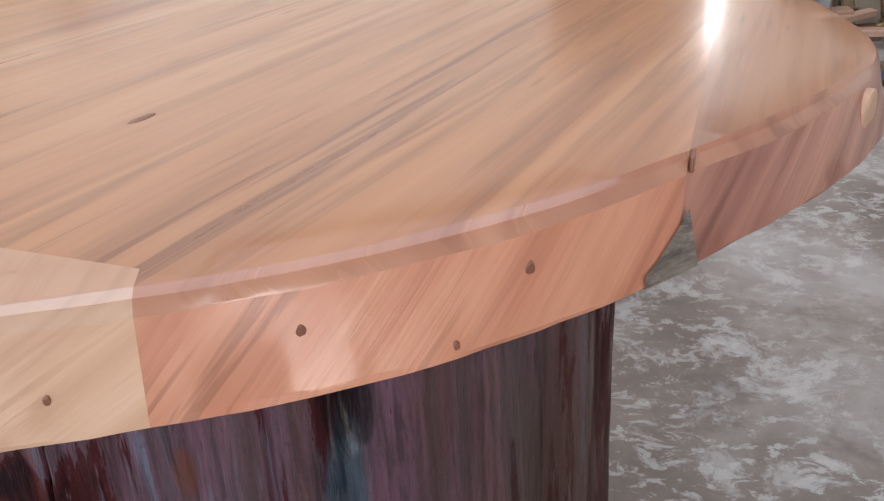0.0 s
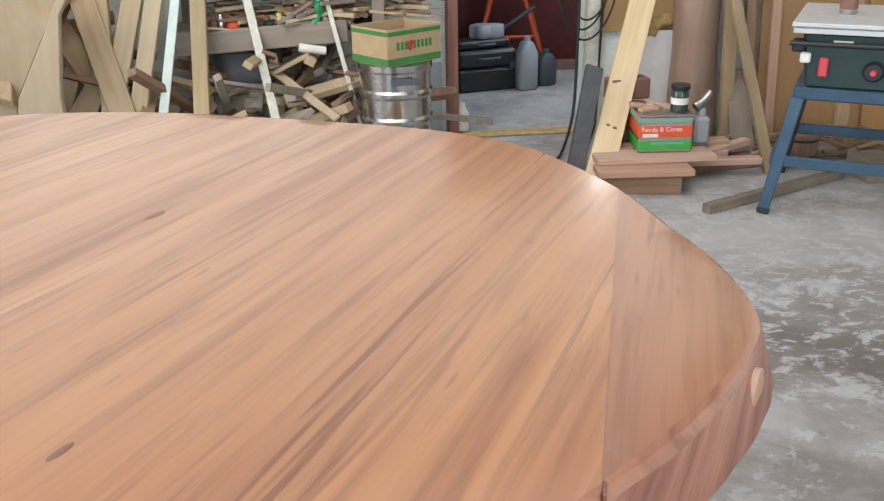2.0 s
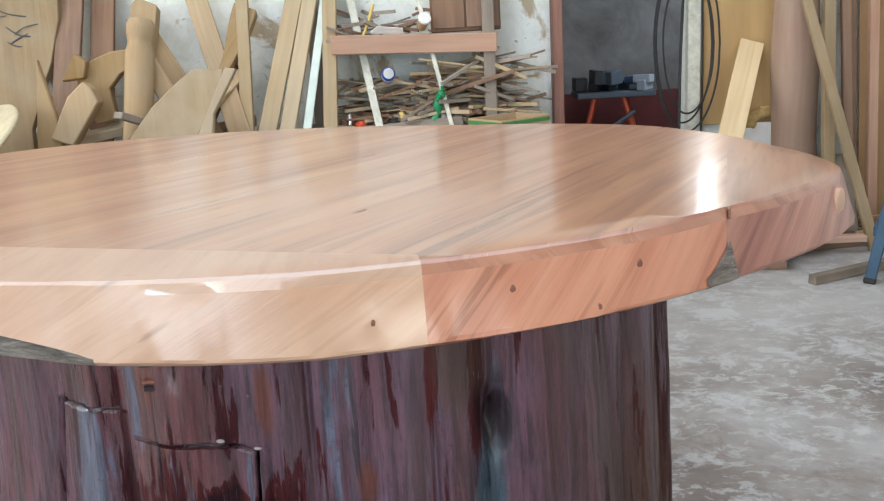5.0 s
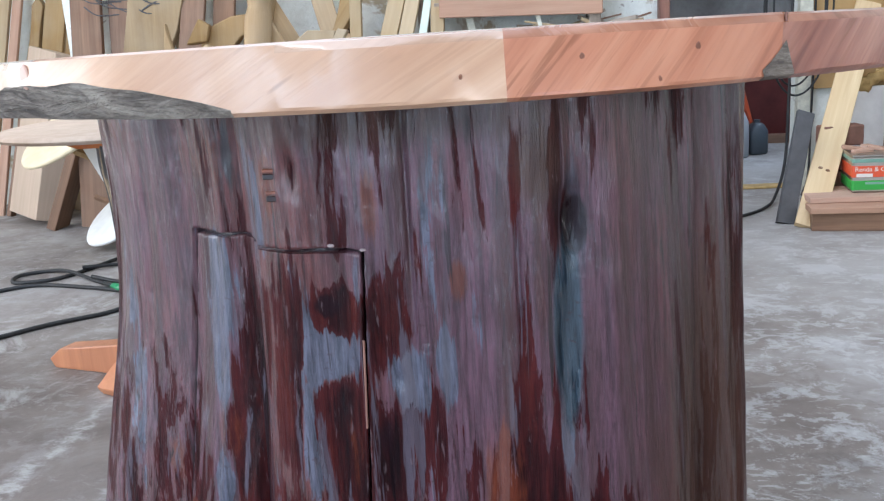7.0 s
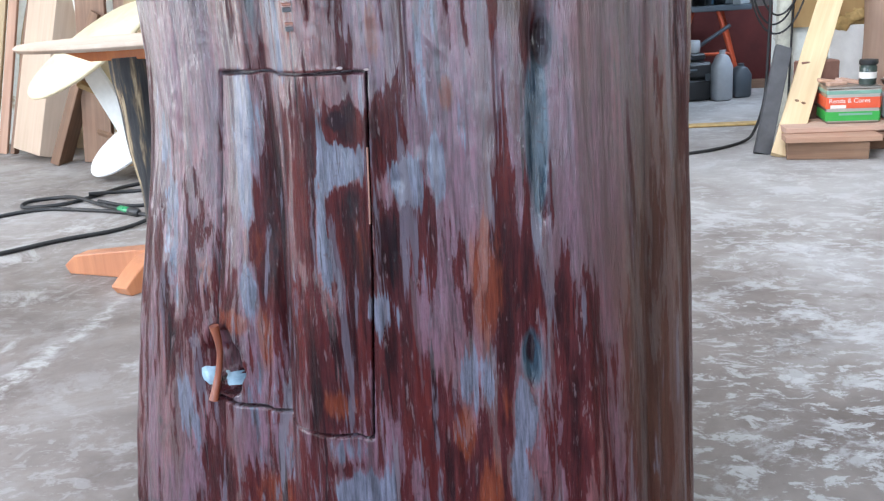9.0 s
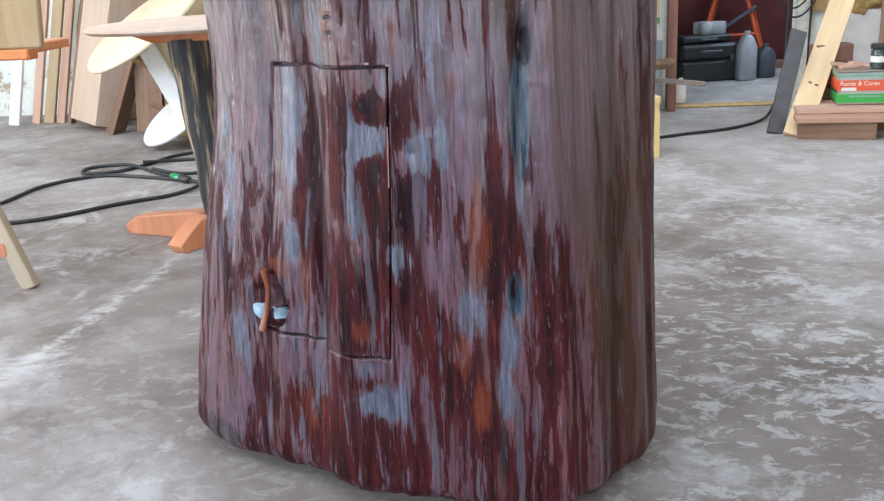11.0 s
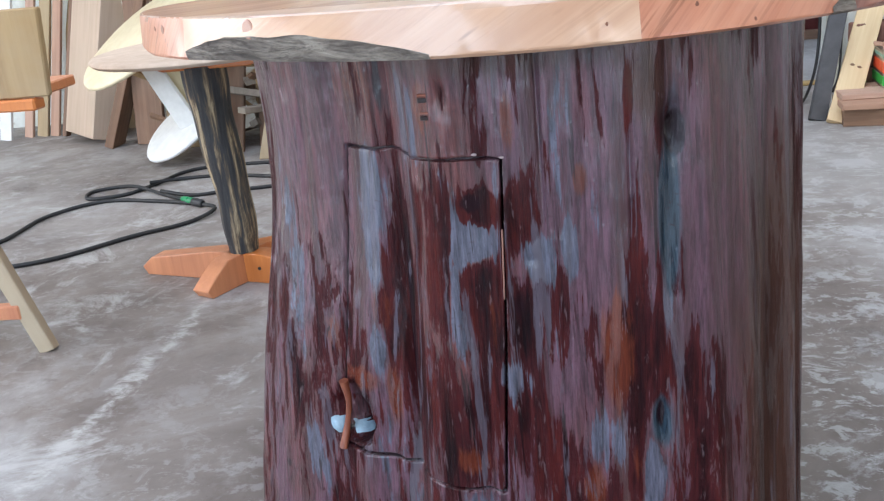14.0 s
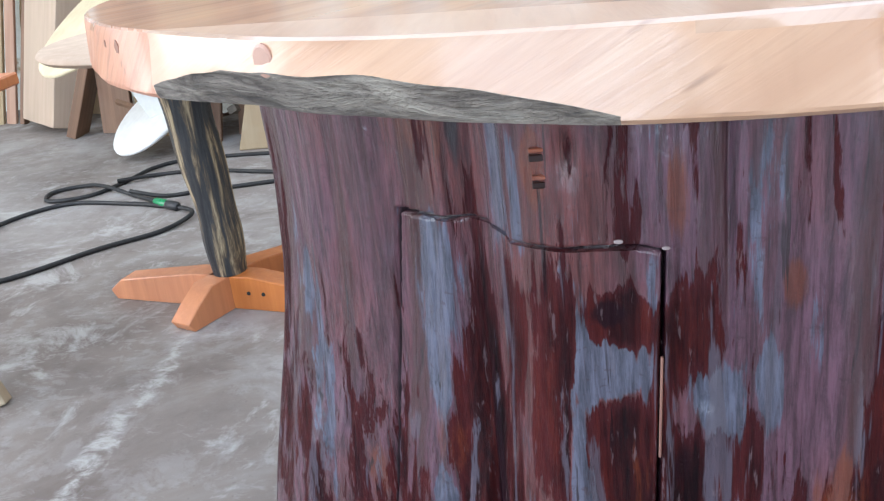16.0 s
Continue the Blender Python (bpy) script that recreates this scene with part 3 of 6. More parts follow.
def plank(name, p0, p1, w, t, material, label, category="board", group="", side=(1, 0, 0), warp=0.004, bevel=0.003, seed=0, taper=1.0):
    """A length of sawn timber from p0 to p1, a little out of true."""
    rnd = random.Random(seed + int(1000 * abs(p0[0])) + int(777 * abs(p1[2])))
    length = (Vector(p1) - Vector(p0)).length
    bm = bmesh.new()
    rings = []
    n = 5
    bow = rnd.uniform(-warp, warp)
    for i in range(n):
        s = i / (n - 1)
        k = 1 + (taper - 1) * s
        dx = bow * math.sin(math.pi * s)
        hw, ht, e = w / 2 * k, t / 2, min(bevel, t * 0.2)
        jz = rnd.uniform(-0.006, 0.006) if i in (0, n - 1) else 0
        ring = [(-hw + e, -ht), (hw - e, -ht), (hw, -ht + e), (hw, ht - e), (hw - e, ht), (-hw + e, ht), (-hw, ht - e), (-hw, -ht + e)]
        rings.append([bm.verts.new((x + dx, y, s * length + (jz if x > 0 else -jz) * (0 if i == 0 else 1))) for x, y in ring])
    for a, b in zip(rings, rings[1:]):
        for k in range(8):
            bm.faces.new((a[k], a[(k + 1) % 8], b[(k + 1) % 8], b[k]))
    bm.faces.new(rings[0][::-1])
    bm.faces.new(rings[-1])
    return single(name, bm, material, label, category, group, m=frame_along(p0, p1, side))


def lettering(text, size, material, parent, m, depth=0.0005, name="lettering"):
    cu = bpy.data.curves.new(name, "FONT")
    cu.body, cu.size, cu.extrude, cu.align_x, cu.align_y = text, size, depth, "CENTER", "CENTER"
    tmp = new("tmp_text", cu)
    bpy.context.view_layer.update()
    me = bpy.data.meshes.new_from_object(tmp.evaluated_get(bpy.context.evaluated_depsgraph_get()))
    bpy.data.objects.remove(tmp)
    ob = new(name, me)
    ob.data.materials.clear()
    ob.data.materials.append(material)
    ob.parent = parent
    ob.matrix_local = m
    return ob


def wobbly_disc(rx, ry, z0, z1, seed, wob=0.02, n=48):
    bm = bmesh.new()
    rings = []
    for inset, z in ((0.012, z0), (0.002, z0 + 0.008), (0.0, (z0 + z1) / 2), (0.002, z1 - 0.006), (0.01, z1)):
        ring = []
        for k in range(n):
            a = k * math.tau / n
            w = 1 + wob * noise.noise((math.cos(a) * 1.6, math.sin(a) * 1.6, seed))
            ring.append(bm.verts.new(((rx * w - inset) * math.cos(a), (ry * w - inset) * math.sin(a), z)))
        rings.append(ring)
    for a, b in zip(rings, rings[1:]):
        for k in range(n):
            bm.faces.new((a[k], a[(k + 1) % n], b[(k + 1) % n], b[k]))
    bm.faces.new(rings[0][::-1])
    bm.faces.new(rings[-1])
    return bm


# ---- the setting ----
def slab_box(name, lo, hi, material, label, category="wall", holes=()):
    """An upright or flat block from lo to hi; for walls along X, openings (x0, x1, z0, z1) go through."""
    bm = bmesh.new()
    xs = sorted({lo[0], hi[0], *[h[0] for h in holes], *[h[1] for h in holes]})
    zs = sorted({lo[2], hi[2], *[h[2] for h in holes], *[h[3] for h in holes]})

    def solid(i, j):
        if not (0 <= i < len(xs) - 1 and 0 <= j < len(zs) - 1):
            return False
        cx, cz = (xs[i] + xs[i + 1]) / 2, (zs[j] + zs[j + 1]) / 2
        return not any(h[0] < cx < h[1] and h[2] < cz < h[3] for h in holes)

    def quad(*c):
        bm.faces.new([bm.verts.new(p) for p in c])

    y0, y1 = lo[1], hi[1]
    for i in range(len(xs) - 1):
        for j in range(len(zs) - 1):
            if not solid(i, j):
                continue
            a, b, c, d = xs[i], xs[i + 1], zs[j], zs[j + 1]
            quad((a, y0, c), (b, y0, c), (b, y0, d), (a, y0, d))
            quad((a, y1, d), (b, y1, d), (b, y1, c), (a, y1, c))
            if not solid(i - 1, j):
                quad((a, y0, d), (a, y1, d), (a, y1, c), (a, y0, c))
            if not solid(i + 1, j):
                quad((b, y0, c), (b, y1, c), (b, y1, d), (b, y0, d))
            if not solid(i, j - 1):
                quad((a, y0, c), (a, y1, c), (b, y1, c), (b, y0, c))
            if not solid(i, j + 1):
                quad((a, y0, d), (b, y0, d), (b, y1, d), (a, y1, d))
    bmesh.ops.remove_doubles(bm, verts=bm.verts[:], dist=1e-5)
    bmesh.ops.recalc_face_normals(bm, faces=bm.faces[:])
    return single(name, bm, material, label, category, kind="structure")


slab_box("floor", (-5.6, -4.4, -0.12), (3.9, 8.2, 0.0), M_FLOOR, "worn grey concrete workshop floor with flaking whitish paint", "floor")
single("ground", box(400, 400, 0.2, 0, (0, 0, -0.34)), plain("yard_earth", (0.22, 0.17, 0.12), 0.95), "bare earth yard round the workshop", "ground", kind="structure")
slab_box("wall_north", (-2.75, 4.85, 0), (3.9, 5.02, 3.75), M_WALL, "limewashed rear wall with peeling patches", holes=((0.67, 1.40, 0.0, 2.15), (1.42, 1.56, 1.60, 2.06)))
# the smaller opening is added for the fill lamp
slab_box("wall_south", (-5.6, -4.4, 0), (3.9, -4.2, 3.75), M_WALL, "limewashed front wall with a wide gateway", holes=((-4.4, -1.4, 0.0, 3.3), (1.55, 3.05, 1.05, 2.55)))
_w = slab_box("wall_west", (-4.4, 0, 0), (5.5, 0.2, 3.75), M_WALL, "limewashed side wall with an open bay", holes=((-0.7, 3.1, 0.5, 3.2),))
_w.matrix_world = pose(-5.4, 0, 0, 0, 0, 90)
_w = slab_box("wall_east", (-4.2, 0, 0), (4.85, 0.2, 3.75), M_WALL, "limewashed side wall behind the table saw")
_w.matrix_world = pose(3.9, 0, 0, 0, 0, 90)
# roof out of view; its opening is added for the top light
_c = slab_box("ceiling", (-5.6, 0, -4.4), (3.9, 0.1, 5.7), M_ROOF, "grey sheet roof with a wide skylight", "ceiling", holes=((-3.6, 1.9, -1.6, 4.3),))
_c.matrix_world = pose(0, 0, 3.85, -90)
slab_box("wall_northwest", (-5.6, 5.5, 0), (-2.58, 5.67, 3.75), M_WALL, "limewashed set-back stretch of the rear wall")
slab_box("wall_return", (-2.75, 5.02, 0), (-2.58, 5.5, 3.75), M_WALL, "short limewashed return wall")
# the store room behind the doorway
slab_box("wall_store_back", (-0.3, 6.8, 0), (3.6, 6.95, 2.8), M_CEMENT, "raw cement back wall of the store room")
slab_box("wall_store_dado", (-0.3, 6.76, 0), (3.6, 6.798, 0.60), M_RED, "dark red painted lower wall in the store room")
_w = slab_box("wall_store_west", (5.02, 0, 0), (6.8, 0.15, 2.8), M_CEMENT, "raw cement side wall of the store room")
_w.matrix_world = pose(-0.15, 0, 0, 0, 0, 90)
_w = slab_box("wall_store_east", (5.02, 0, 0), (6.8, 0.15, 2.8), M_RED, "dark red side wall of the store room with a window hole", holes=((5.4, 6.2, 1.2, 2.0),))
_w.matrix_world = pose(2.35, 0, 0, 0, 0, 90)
slab_box("ceiling_store", (-0.3, 5.02, 2.8), (3.6, 6.95, 2.9), M_CEMENT, "cement ceiling of the store room", "ceiling")
single("trim_threshold", box(0.73, 0.10, 0.012, 0.004, (1.035, 4.90, 0.002)), M_FOAM, "worn yellowish sill in the doorway", "sill", kind="structure")
# door frame
single("door_frame", box(0.055, 0.10, 2.15, 0.004, (0.665, 4.80, 0.0)), M_JAMB, "red-brown wooden door jamb", "door frame", kind="structure")
single("door_frame", box(0.07, 0.06, 2.2, 0.004, (1.41, 4.815, 0.0)), M_WHITEWOOD, "chipped cream-white door jamb", "door frame", kind="structure")

# ---- the main table: a varnished slab on a hollowed trunk ----
BASE = Vector((-0.19, 0.86, 0.0))
AT_BASE = Matrix.Translation(-BASE)
bar_table = thing("bar_table", "tall bar table, reddish live-edge slab on a glossy tree trunk", "table", m=Matrix.Translation(BASE))
EDGE = [(-0.04, 0.338), (0.04, 0.367), (0.12, 0.409), (0.19, 0.459), (0.243, 0.502), (0.313, 0.572), (0.361, 0.648), (0.375, 0.75), (0.367, 0.86), (0.358, 0.962), (0.332, 1.07), (0.29, 1.175),
        (0.20, 1.272), (0.08, 1.345), (-0.06, 1.415), (-0.20, 1.475), (-0.35, 1.505), (-0.50, 1.495), (-0.63, 1.45), (-0.75, 1.36), (-0.825, 1.22), (-0.855, 1.06),
        (-0.835, 0.93), (-0.79, 0.80), (-0.71, 0.66), (-0.62, 0.55), (-0.54, 0.468), (-0.465, 0.403), (-0.38, 0.358), (-0.29, 0.334), (-0.20, 0.320), (-0.12, 0.321)]


def slab_top_z(y):
    return 1.0255 - 0.025 * (y - 0.35)


def slab_rings():
    loop = smooth_path([EDGE[-1]+(0,)] + [p + (0,) for p in EDGE] + [EDGE[0] + (0,)], 7)[7:-1]
    n = len(loop)
    normals = []
    for i in range(n):
        d = (loop[(i + 1) % n] - loop[i - 1]).normalized()
        normals.append(Vector((d.y, -d.x, 0)))

    def bark(p):
        a = max(0.0, min(1, (p.x + 0.63) / 0.10, (-0.27 - p.x) / 0.14)) if p.y < 0.62 else 0.0
        return a

    rings = []
    for k, (inset, dz) in enumerate(((0.035, 0.0), (0.002, -0.0002), (-0.0028, -0.0022), (-0.0065, -0.0085), (-0.018, -0.028), (-0.018, -0.047), (-0.012, -0.056))):
        ring = []
        for p, nrm in zip(loop, normals):
            bk = bark(p)
            g = max(0.25, min(1.0, (p.x + 0.42) / 0.30)) if p.y < 0.9 else 0.7
            j = 0.0035 * noise.noise(Vector((p.x * 9, p.y * 9, k * 0.6))) + 0.0015 * noise.noise(Vector((p.x * 40, p.y * 40, k * 1.5)))
            i2, z2 = inset * (g if inset < 0 else 1), dz
            if k == 4:
                z2 = -0.050 + 0.027 * bk ** 0.7 + 0.005 * bk * noise.noise(Vector((p.x * 22, p.y * 22, 5)))
            if k == 5:
                i2, z2 = i2 + (0.022 if p.x < 0 else 0.0) * bk + 0.007 * bk * noise.noise(Vector((p.x * 60, p.y * 60, 2))), -0.0525 + 0.002 * bk
            if k == 6:
                i2 = i2 + (0.026 if p.x < 0 else 0.0) * bk
            q = p - nrm * (i2 + (j if k > 2 else j * 0.6))
            ring.append(Vector((q.x, q.y, slab_top_z(q.y) + z2)))
        rings.append(ring)
    return loop, normals, rings, bark


def build_slab():
    loop, normals, rings, bark = slab_rings()
    n = len(loop)
    bm = bmesh.new()
    vs = [[bm.verts.new(p) for p in r] for r in rings]
    bm.faces.new(vs[0])
    bm.faces.new(vs[-1][::-1])
    bk, wane = bmesh.new(), bmesh.new()
    bvs = [[bk.verts.new(p) for p in r] for r in rings[4:]]
    span = [i for i in range(n) if 0.148 < loop[i].x < 0.188 and loop[i].y < 0.5]
    rows = []
    for i in span:
        h = (loop[i].x - 0.145) / 0.043
        top = rings[4][i].lerp(rings[3][i], 0.8 * h ** 1.3)
        rows.append([wane.verts.new(q + normals[i] * 0.0012) for q in (rings[6][i], rings[5][i], rings[4][i], top)])
    for a, b in zip(rows, rows[1:]):
        for k in range(3):
            wane.faces.new((a[k], b[k], b[k + 1], a[k + 1]))
    for k in range(len(rings) - 1):
        for i in range(n):
            j = (i + 1) % n
            if k >= 4 and bark(loop[i]) > 0.02:
                a, b = bvs[k - 4], bvs[k - 3]
                bk.faces.new((a[i], b[i], b[j], a[j]))
            else:
                bm.faces.new((vs[k][i], vs[k + 1][i], vs[k + 1][j], vs[k][j]))
    for host in (bk, wane):
        bmesh.ops.delete(host, geom=[v for v in host.verts if not v.link_faces], context="VERTS")
    bmesh.ops.recalc_face_normals(bm, faces=bm.faces[:])
    for f in [*bk.faces, *wane.faces]:
        c = f.calc_center_median() - Vector((-0.2, 0.85, 1.0))
        if f.normal.dot(c) < 0:
            f.normal_flip()

    sap = (Vector((-0.052, 0.352, 0)), Vector((-0.345, -1, 0)).normalized())
    seam = (Vector((-0.050, 0.33, 0)), Vector((-1, -0.12, 0)).normalized())
    end = (Vector((0.19, 0.46, 0)), Vector((math.sin(radians(72)), -math.cos(radians(72)), 0)))

    def cut(*planes):
        """The slab's piece on the far (True) or near (False) side of each plane."""
        c = bm.copy()
        for (co, no), far in planes:
            bmesh.ops.bisect_plane(c, geom=c.verts[:] + c.edges[:] + c.faces[:], plane_co=co, plane_no=no, clear_outer=not far, clear_inner=far)
        return c

    main = cut((end, False), (sap, False))
    rest = cut((end, False), (sap, True), (seam, False))
    tmp = bpy.data.meshes.new("tmp")
    rest.to_mesh(tmp)
    main.from_mesh(tmp)
    rest.free()
    bpy.data.meshes.remove(tmp)
    bmesh.ops.remove_doubles(main, verts=main.verts[:], dist=0.00005)
    board = part("slab_board", main, M_TOP, bar_table, "reddish tan slab with dark grain", 24, pose_of=AT_BASE)
    board.data.materials.append(M_RIM)
    strip = part("sapwood_edge", cut((sap, True), (seam, True)), M_SAP, bar_table, "pale sapwood strip", 24, pose_of=AT_BASE)
    strip.data.materials.append(M_SAPEDGE)
    for face in strip.data.polygons:
        face.material_index = 1 if 0.38 < abs(face.normal.z) < 0.985 and face.center.z > 0.99 else 0
    butt = part("end_board", cut((end, True)), M_END, bar_table, "pinkish brown end board", 24, pose_of=AT_BASE @ Matrix.Translation((-0.001, 0.0015, -0.0005)))
    butt.data.materials.append(M_ENDRIM)
    for ob in (board, butt):
        ob.data.materials.append(M_EDGE)
        for face in ob.data.polygons:
            up = abs(face.normal.z)
            face.material_index = 0 if up > 0.965 else 2 if up > 0.38 and face.center.z > 0.99 else 1
    part("bark_patch", wane, M_BARK, bar_table, "small grey bark patch", 60, pose_of=AT_BASE)
    part("bark_edge", bk, M_BARK, bar_table, "grey bark left on the lower edge", 60, pose_of=AT_BASE)
    bm.free()
    # plugs and knots on the rim
    for x, z, r, mat, name in ((0.326, -0.029, 0.0150, M_PLUG, "plug"), (-0.486, -0.030, 0.0115, M_PLUGBROWN, "plug"), (-0.665, -0.02, 0.007, M_KNOT, "knot"), (-0.70, -0.02, 0.004, M_KNOT, "knot"),
                               (0.098, -0.026, 0.0034, M_KNOT, "knot"), (0.066, -0.047, 0.0024, M_KNOT, "knot"), (0.010, -0.027, 0.0030, M_KNOT, "knot"),
                               (-0.088, -0.036, 0.0022, M_PALEKNOT, "knot")):
        i = min((i for i in range(n) if loop[i].y < 0.75), key=lambda q: abs(loop[q].x - x))
        nr = normals[i]
        f = max(0.0, min(1.0, (-z - 0.012) / 0.038))
        p = rings[3][i].lerp(rings[4][i], f) + nr * (0.0014 if name == "plug" and x > 0 else 0.0001) + (Vector((-0.001, 0.0015, -0.0005)) if x > 0.2 else Vector())
        bm = lathe([(r, -0.016), (r, -0.0005), (r * 0.8, 0.0004)], 14)
        rim = frame_along(p, p + nr, (0, 0, 1))
        if name == "knot":
            for v in bm.verts:
                v.co.xy *= 1 + 0.45 * noise.noise(v.co * 300 + Vector((x * 90, 0, 0)))
        part(name, bm, mat, bar_table, "", 8, pose_of=AT_BASE @ rim @ Matrix.Diagonal((1, random.uniform(0.6, 1.0) if name == "knot" else 1, 1, 1)))
    for x, y, r, a in ((-0.126, 0.965, 0.009, 60), (-0.105, 0.535, 0.006, 60)):
        part("knot", lathe([(r, -0.003), (r, 0.0001), (r * 0.8, 0.0003)], 14), M_PALEKNOT, bar_table, "", 40,
             pose_of=AT_BASE @ Matrix.Translation((x, y, slab_top_z(y))) @ pose(0, 0, 0, 0, 0, a) @ Matrix.Diagonal((1.9, 0.55, 1, 1)))
    part("crack", box(0.002, 0.013, 0.008, 0.0005, (0.1915, 0.458, 1.0145), rot=pose(0, 0, 0, 0, 0, -18)), M_KNOT, bar_table, "open joint", pose_of=AT_BASE)


build_slab()

PANEL = [(-0.460, 0.800), (-0.385, 0.803), (-0.300, 0.803), (-0.215, 0.805), (-0.226, 0.55), (-0.244, 0.301), (-0.345, 0.302), (-0.43, 0.304), (-0.524, 0.304), (-0.49, 0.56)]


def panel_distance(x, z):
    """Distance to the outline of the little door, and whether the point is inside it."""
    inside, best = np.zeros(x.shape, bool), np.full(x.shape, 9.0)
    for (ax, az), (bx, bz) in zip(PANEL, PANEL[1:] + PANEL[:1]):
        dx, dz = bx - ax, bz - az
        t = np.clip(((x - ax) * dx + (z - az) * dz) / (dx * dx + dz * dz), 0, 1)
        best = np.minimum(best, np.hypot(x - ax - t * dx, z - az - t * dz))
        if abs(dz) > 1e-9:
            cross = (az > z) != (bz > z)
            inside ^= cross & (x < dx * (z - az) / dz + ax)
    return best, inside


# wear, painted sheen and shade on the trunk's front: centre x and z, half sizes, strength
# some pink and mauve fields hold the varnish's sheen in their colour
SKIN = [(-0.516, 0.789, 0.085, 0.15, 0.75), (-0.302, 0.9, 0.1, 0.06, 0.5), (-0.084, 0.70, 0.040, 0.18, 0.6), (0.068, 0.744, 0.045, 0.22, 0.9), (0.027, 0.725, 0.012, 0.17, 0.9), (-0.477, 0.243, 0.05, 0.035, 0.6),
        (-0.635, 0.18, 0.07, 0.13, 0.7), (-0.13, 0.46, 0.03, 0.09, 0.5), (-0.246, 0.78, 0.032, 0.022, 0.9), (-0.172, 0.86, 0.05, 0.07, 0.4), (0.02, 0.568, 0.03, 0.05, 0.5)]
TORN = [(-0.222, 0.665, 0.007, 0.06, 0.9), (-0.30, 0.73, 0.012, 0.07, 0.8), (-0.345, 0.70, 0.010, 0.08, 0.7), (-0.155, 0.84, 0.008, 0.10, 0.6), (-0.05, 0.84, 0.010, 0.09, 0.7),
        (-0.25, 0.735, 0.032, 0.032, 1.3), (-0.192, 0.726, 0.026, 0.045, 1.2), (-0.251, 0.579, 0.035, 0.075, 1.1), (-0.319, 0.657, 0.02, 0.12, 0.8), (-0.393, 0.559, 0.03, 0.13, 0.7), (-0.156, 0.598, 0.022, 0.12, 0.5),
        (-0.051, 0.626, 0.014, 0.17, 1), (-0.019, 0.549, 0.022, 0.08, 0.45), (0.029, 0.431, 0.038, 0.16, 0.35), (-0.347, 0.471, 0.03, 0.08, 0.8), (-0.22, 0.451, 0.05, 0.07, 0.5), (-0.172, 0.355, 0.03, 0.09, 0.5),
        (-0.358, 0.123, 0.1, 0.08, 0.5)]
# blue-grey fields: sky reflections on the varnish, put into the base colour
SLATE_SHEEN = [(-0.262, 0.687, 0.028, 0.034, 1.05), (-0.176, 0.660, 0.024, 0.045, 0.9), (-0.14, 0.8, 0.020, 0.14, 0.45), (-0.13, 0.685, 0.014, 0.05, 0.9), (-0.422, 0.746, 0.020, 0.07, 1.0), (-0.43, 0.652, 0.012, 0.07, 1.1),
         (-0.297, 0.568, 0.009, 0.1, 0.5), (-0.213, 0.483, 0.022, 0.035, 0.9), (-0.342, 0.849, 0.014, 0.09, 0.7), (-0.089, 0.396, 0.034, 0.055, 0.6), (-0.266, 0.213, 0.045, 0.04, 1), (-0.58, 0.607, 0.02, 0.22, 0.6)]
SLATE_SHEEN_LOW = [(-0.578, 0.283, 0.025, 0.07, 0.8), (-0.439, 0.489, 0.014, 0.04, 0.8), (-0.031, 0.354, 0.013, 0.05, 1.1), (-0.04, 0.264, 0.012, 0.07, 0.9), (-0.008, 0.609, 0.008, 0.05, 0.9), (-0.291, 0.278, 0.04, 0.03, 0.6)]
RUST = [(-0.32, 0.875, 0.011, 0.034, 1.2), (-0.20, 0.86, 0.018, 0.05, 0.7), (-0.075, 0.535, 0.022, 0.085, 1.3), (-0.116, 0.776, 0.012, 0.03, 0.9), (-0.239, 0.584, 0.012, 0.07, 0.6), (-0.113, 0.318, 0.018, 0.05, 1), (-0.079, 0.224, 0.026, 0.075, 1), (-0.476, 0.432, 0.032, 0.022, 1.1),
        (-0.416, 0.413, 0.012, 0.05, 1), (-0.292, 0.348, 0.04, 0.03, 0.9), (-0.42, 0.164, 0.05, 0.05, 0.6), (-0.422, 0.551, 0.02, 0.05, 0.5), (-0.516, 0.487, 0.02, 0.05, 0.6), (-0.429, 0.899, 0.035, 0.06, 0.7),
        (-0.054, 0.372, 0.01, 0.05, 0.8)]
# dark wood spots, plus painted shade in hollows, cracks and at the left foot
DARK_AND_SHADE = [(0.005, 0.832, 0.013, 0.03, 1.2), (-0.373, 0.527, 0.006, 0.2, 0.9), (-0.404, 0.202, 0.006, 0.08, 0.9), (-0.392, 0.899, 0.01, 0.06, 0.7), (-0.202, 0.598, 0.018, 0.035, 0.7), (-0.261, 0.742, 0.022, 0.016, 0.8),
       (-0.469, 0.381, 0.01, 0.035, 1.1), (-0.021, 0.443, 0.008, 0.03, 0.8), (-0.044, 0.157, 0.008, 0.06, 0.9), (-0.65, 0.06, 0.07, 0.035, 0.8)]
TEAL = [(-0.004, 0.725, 0.015, 0.115, 1.2), (-0.019, 0.433, 0.016, 0.045, 0.9), (0.002, 0.861, 0.014, 0.06, 0.5)]
# brown wood; the two top bands also carry painted shade from the slab
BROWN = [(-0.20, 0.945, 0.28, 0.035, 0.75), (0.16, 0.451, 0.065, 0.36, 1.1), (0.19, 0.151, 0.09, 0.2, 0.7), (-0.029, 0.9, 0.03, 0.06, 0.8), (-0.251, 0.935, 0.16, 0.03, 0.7)]


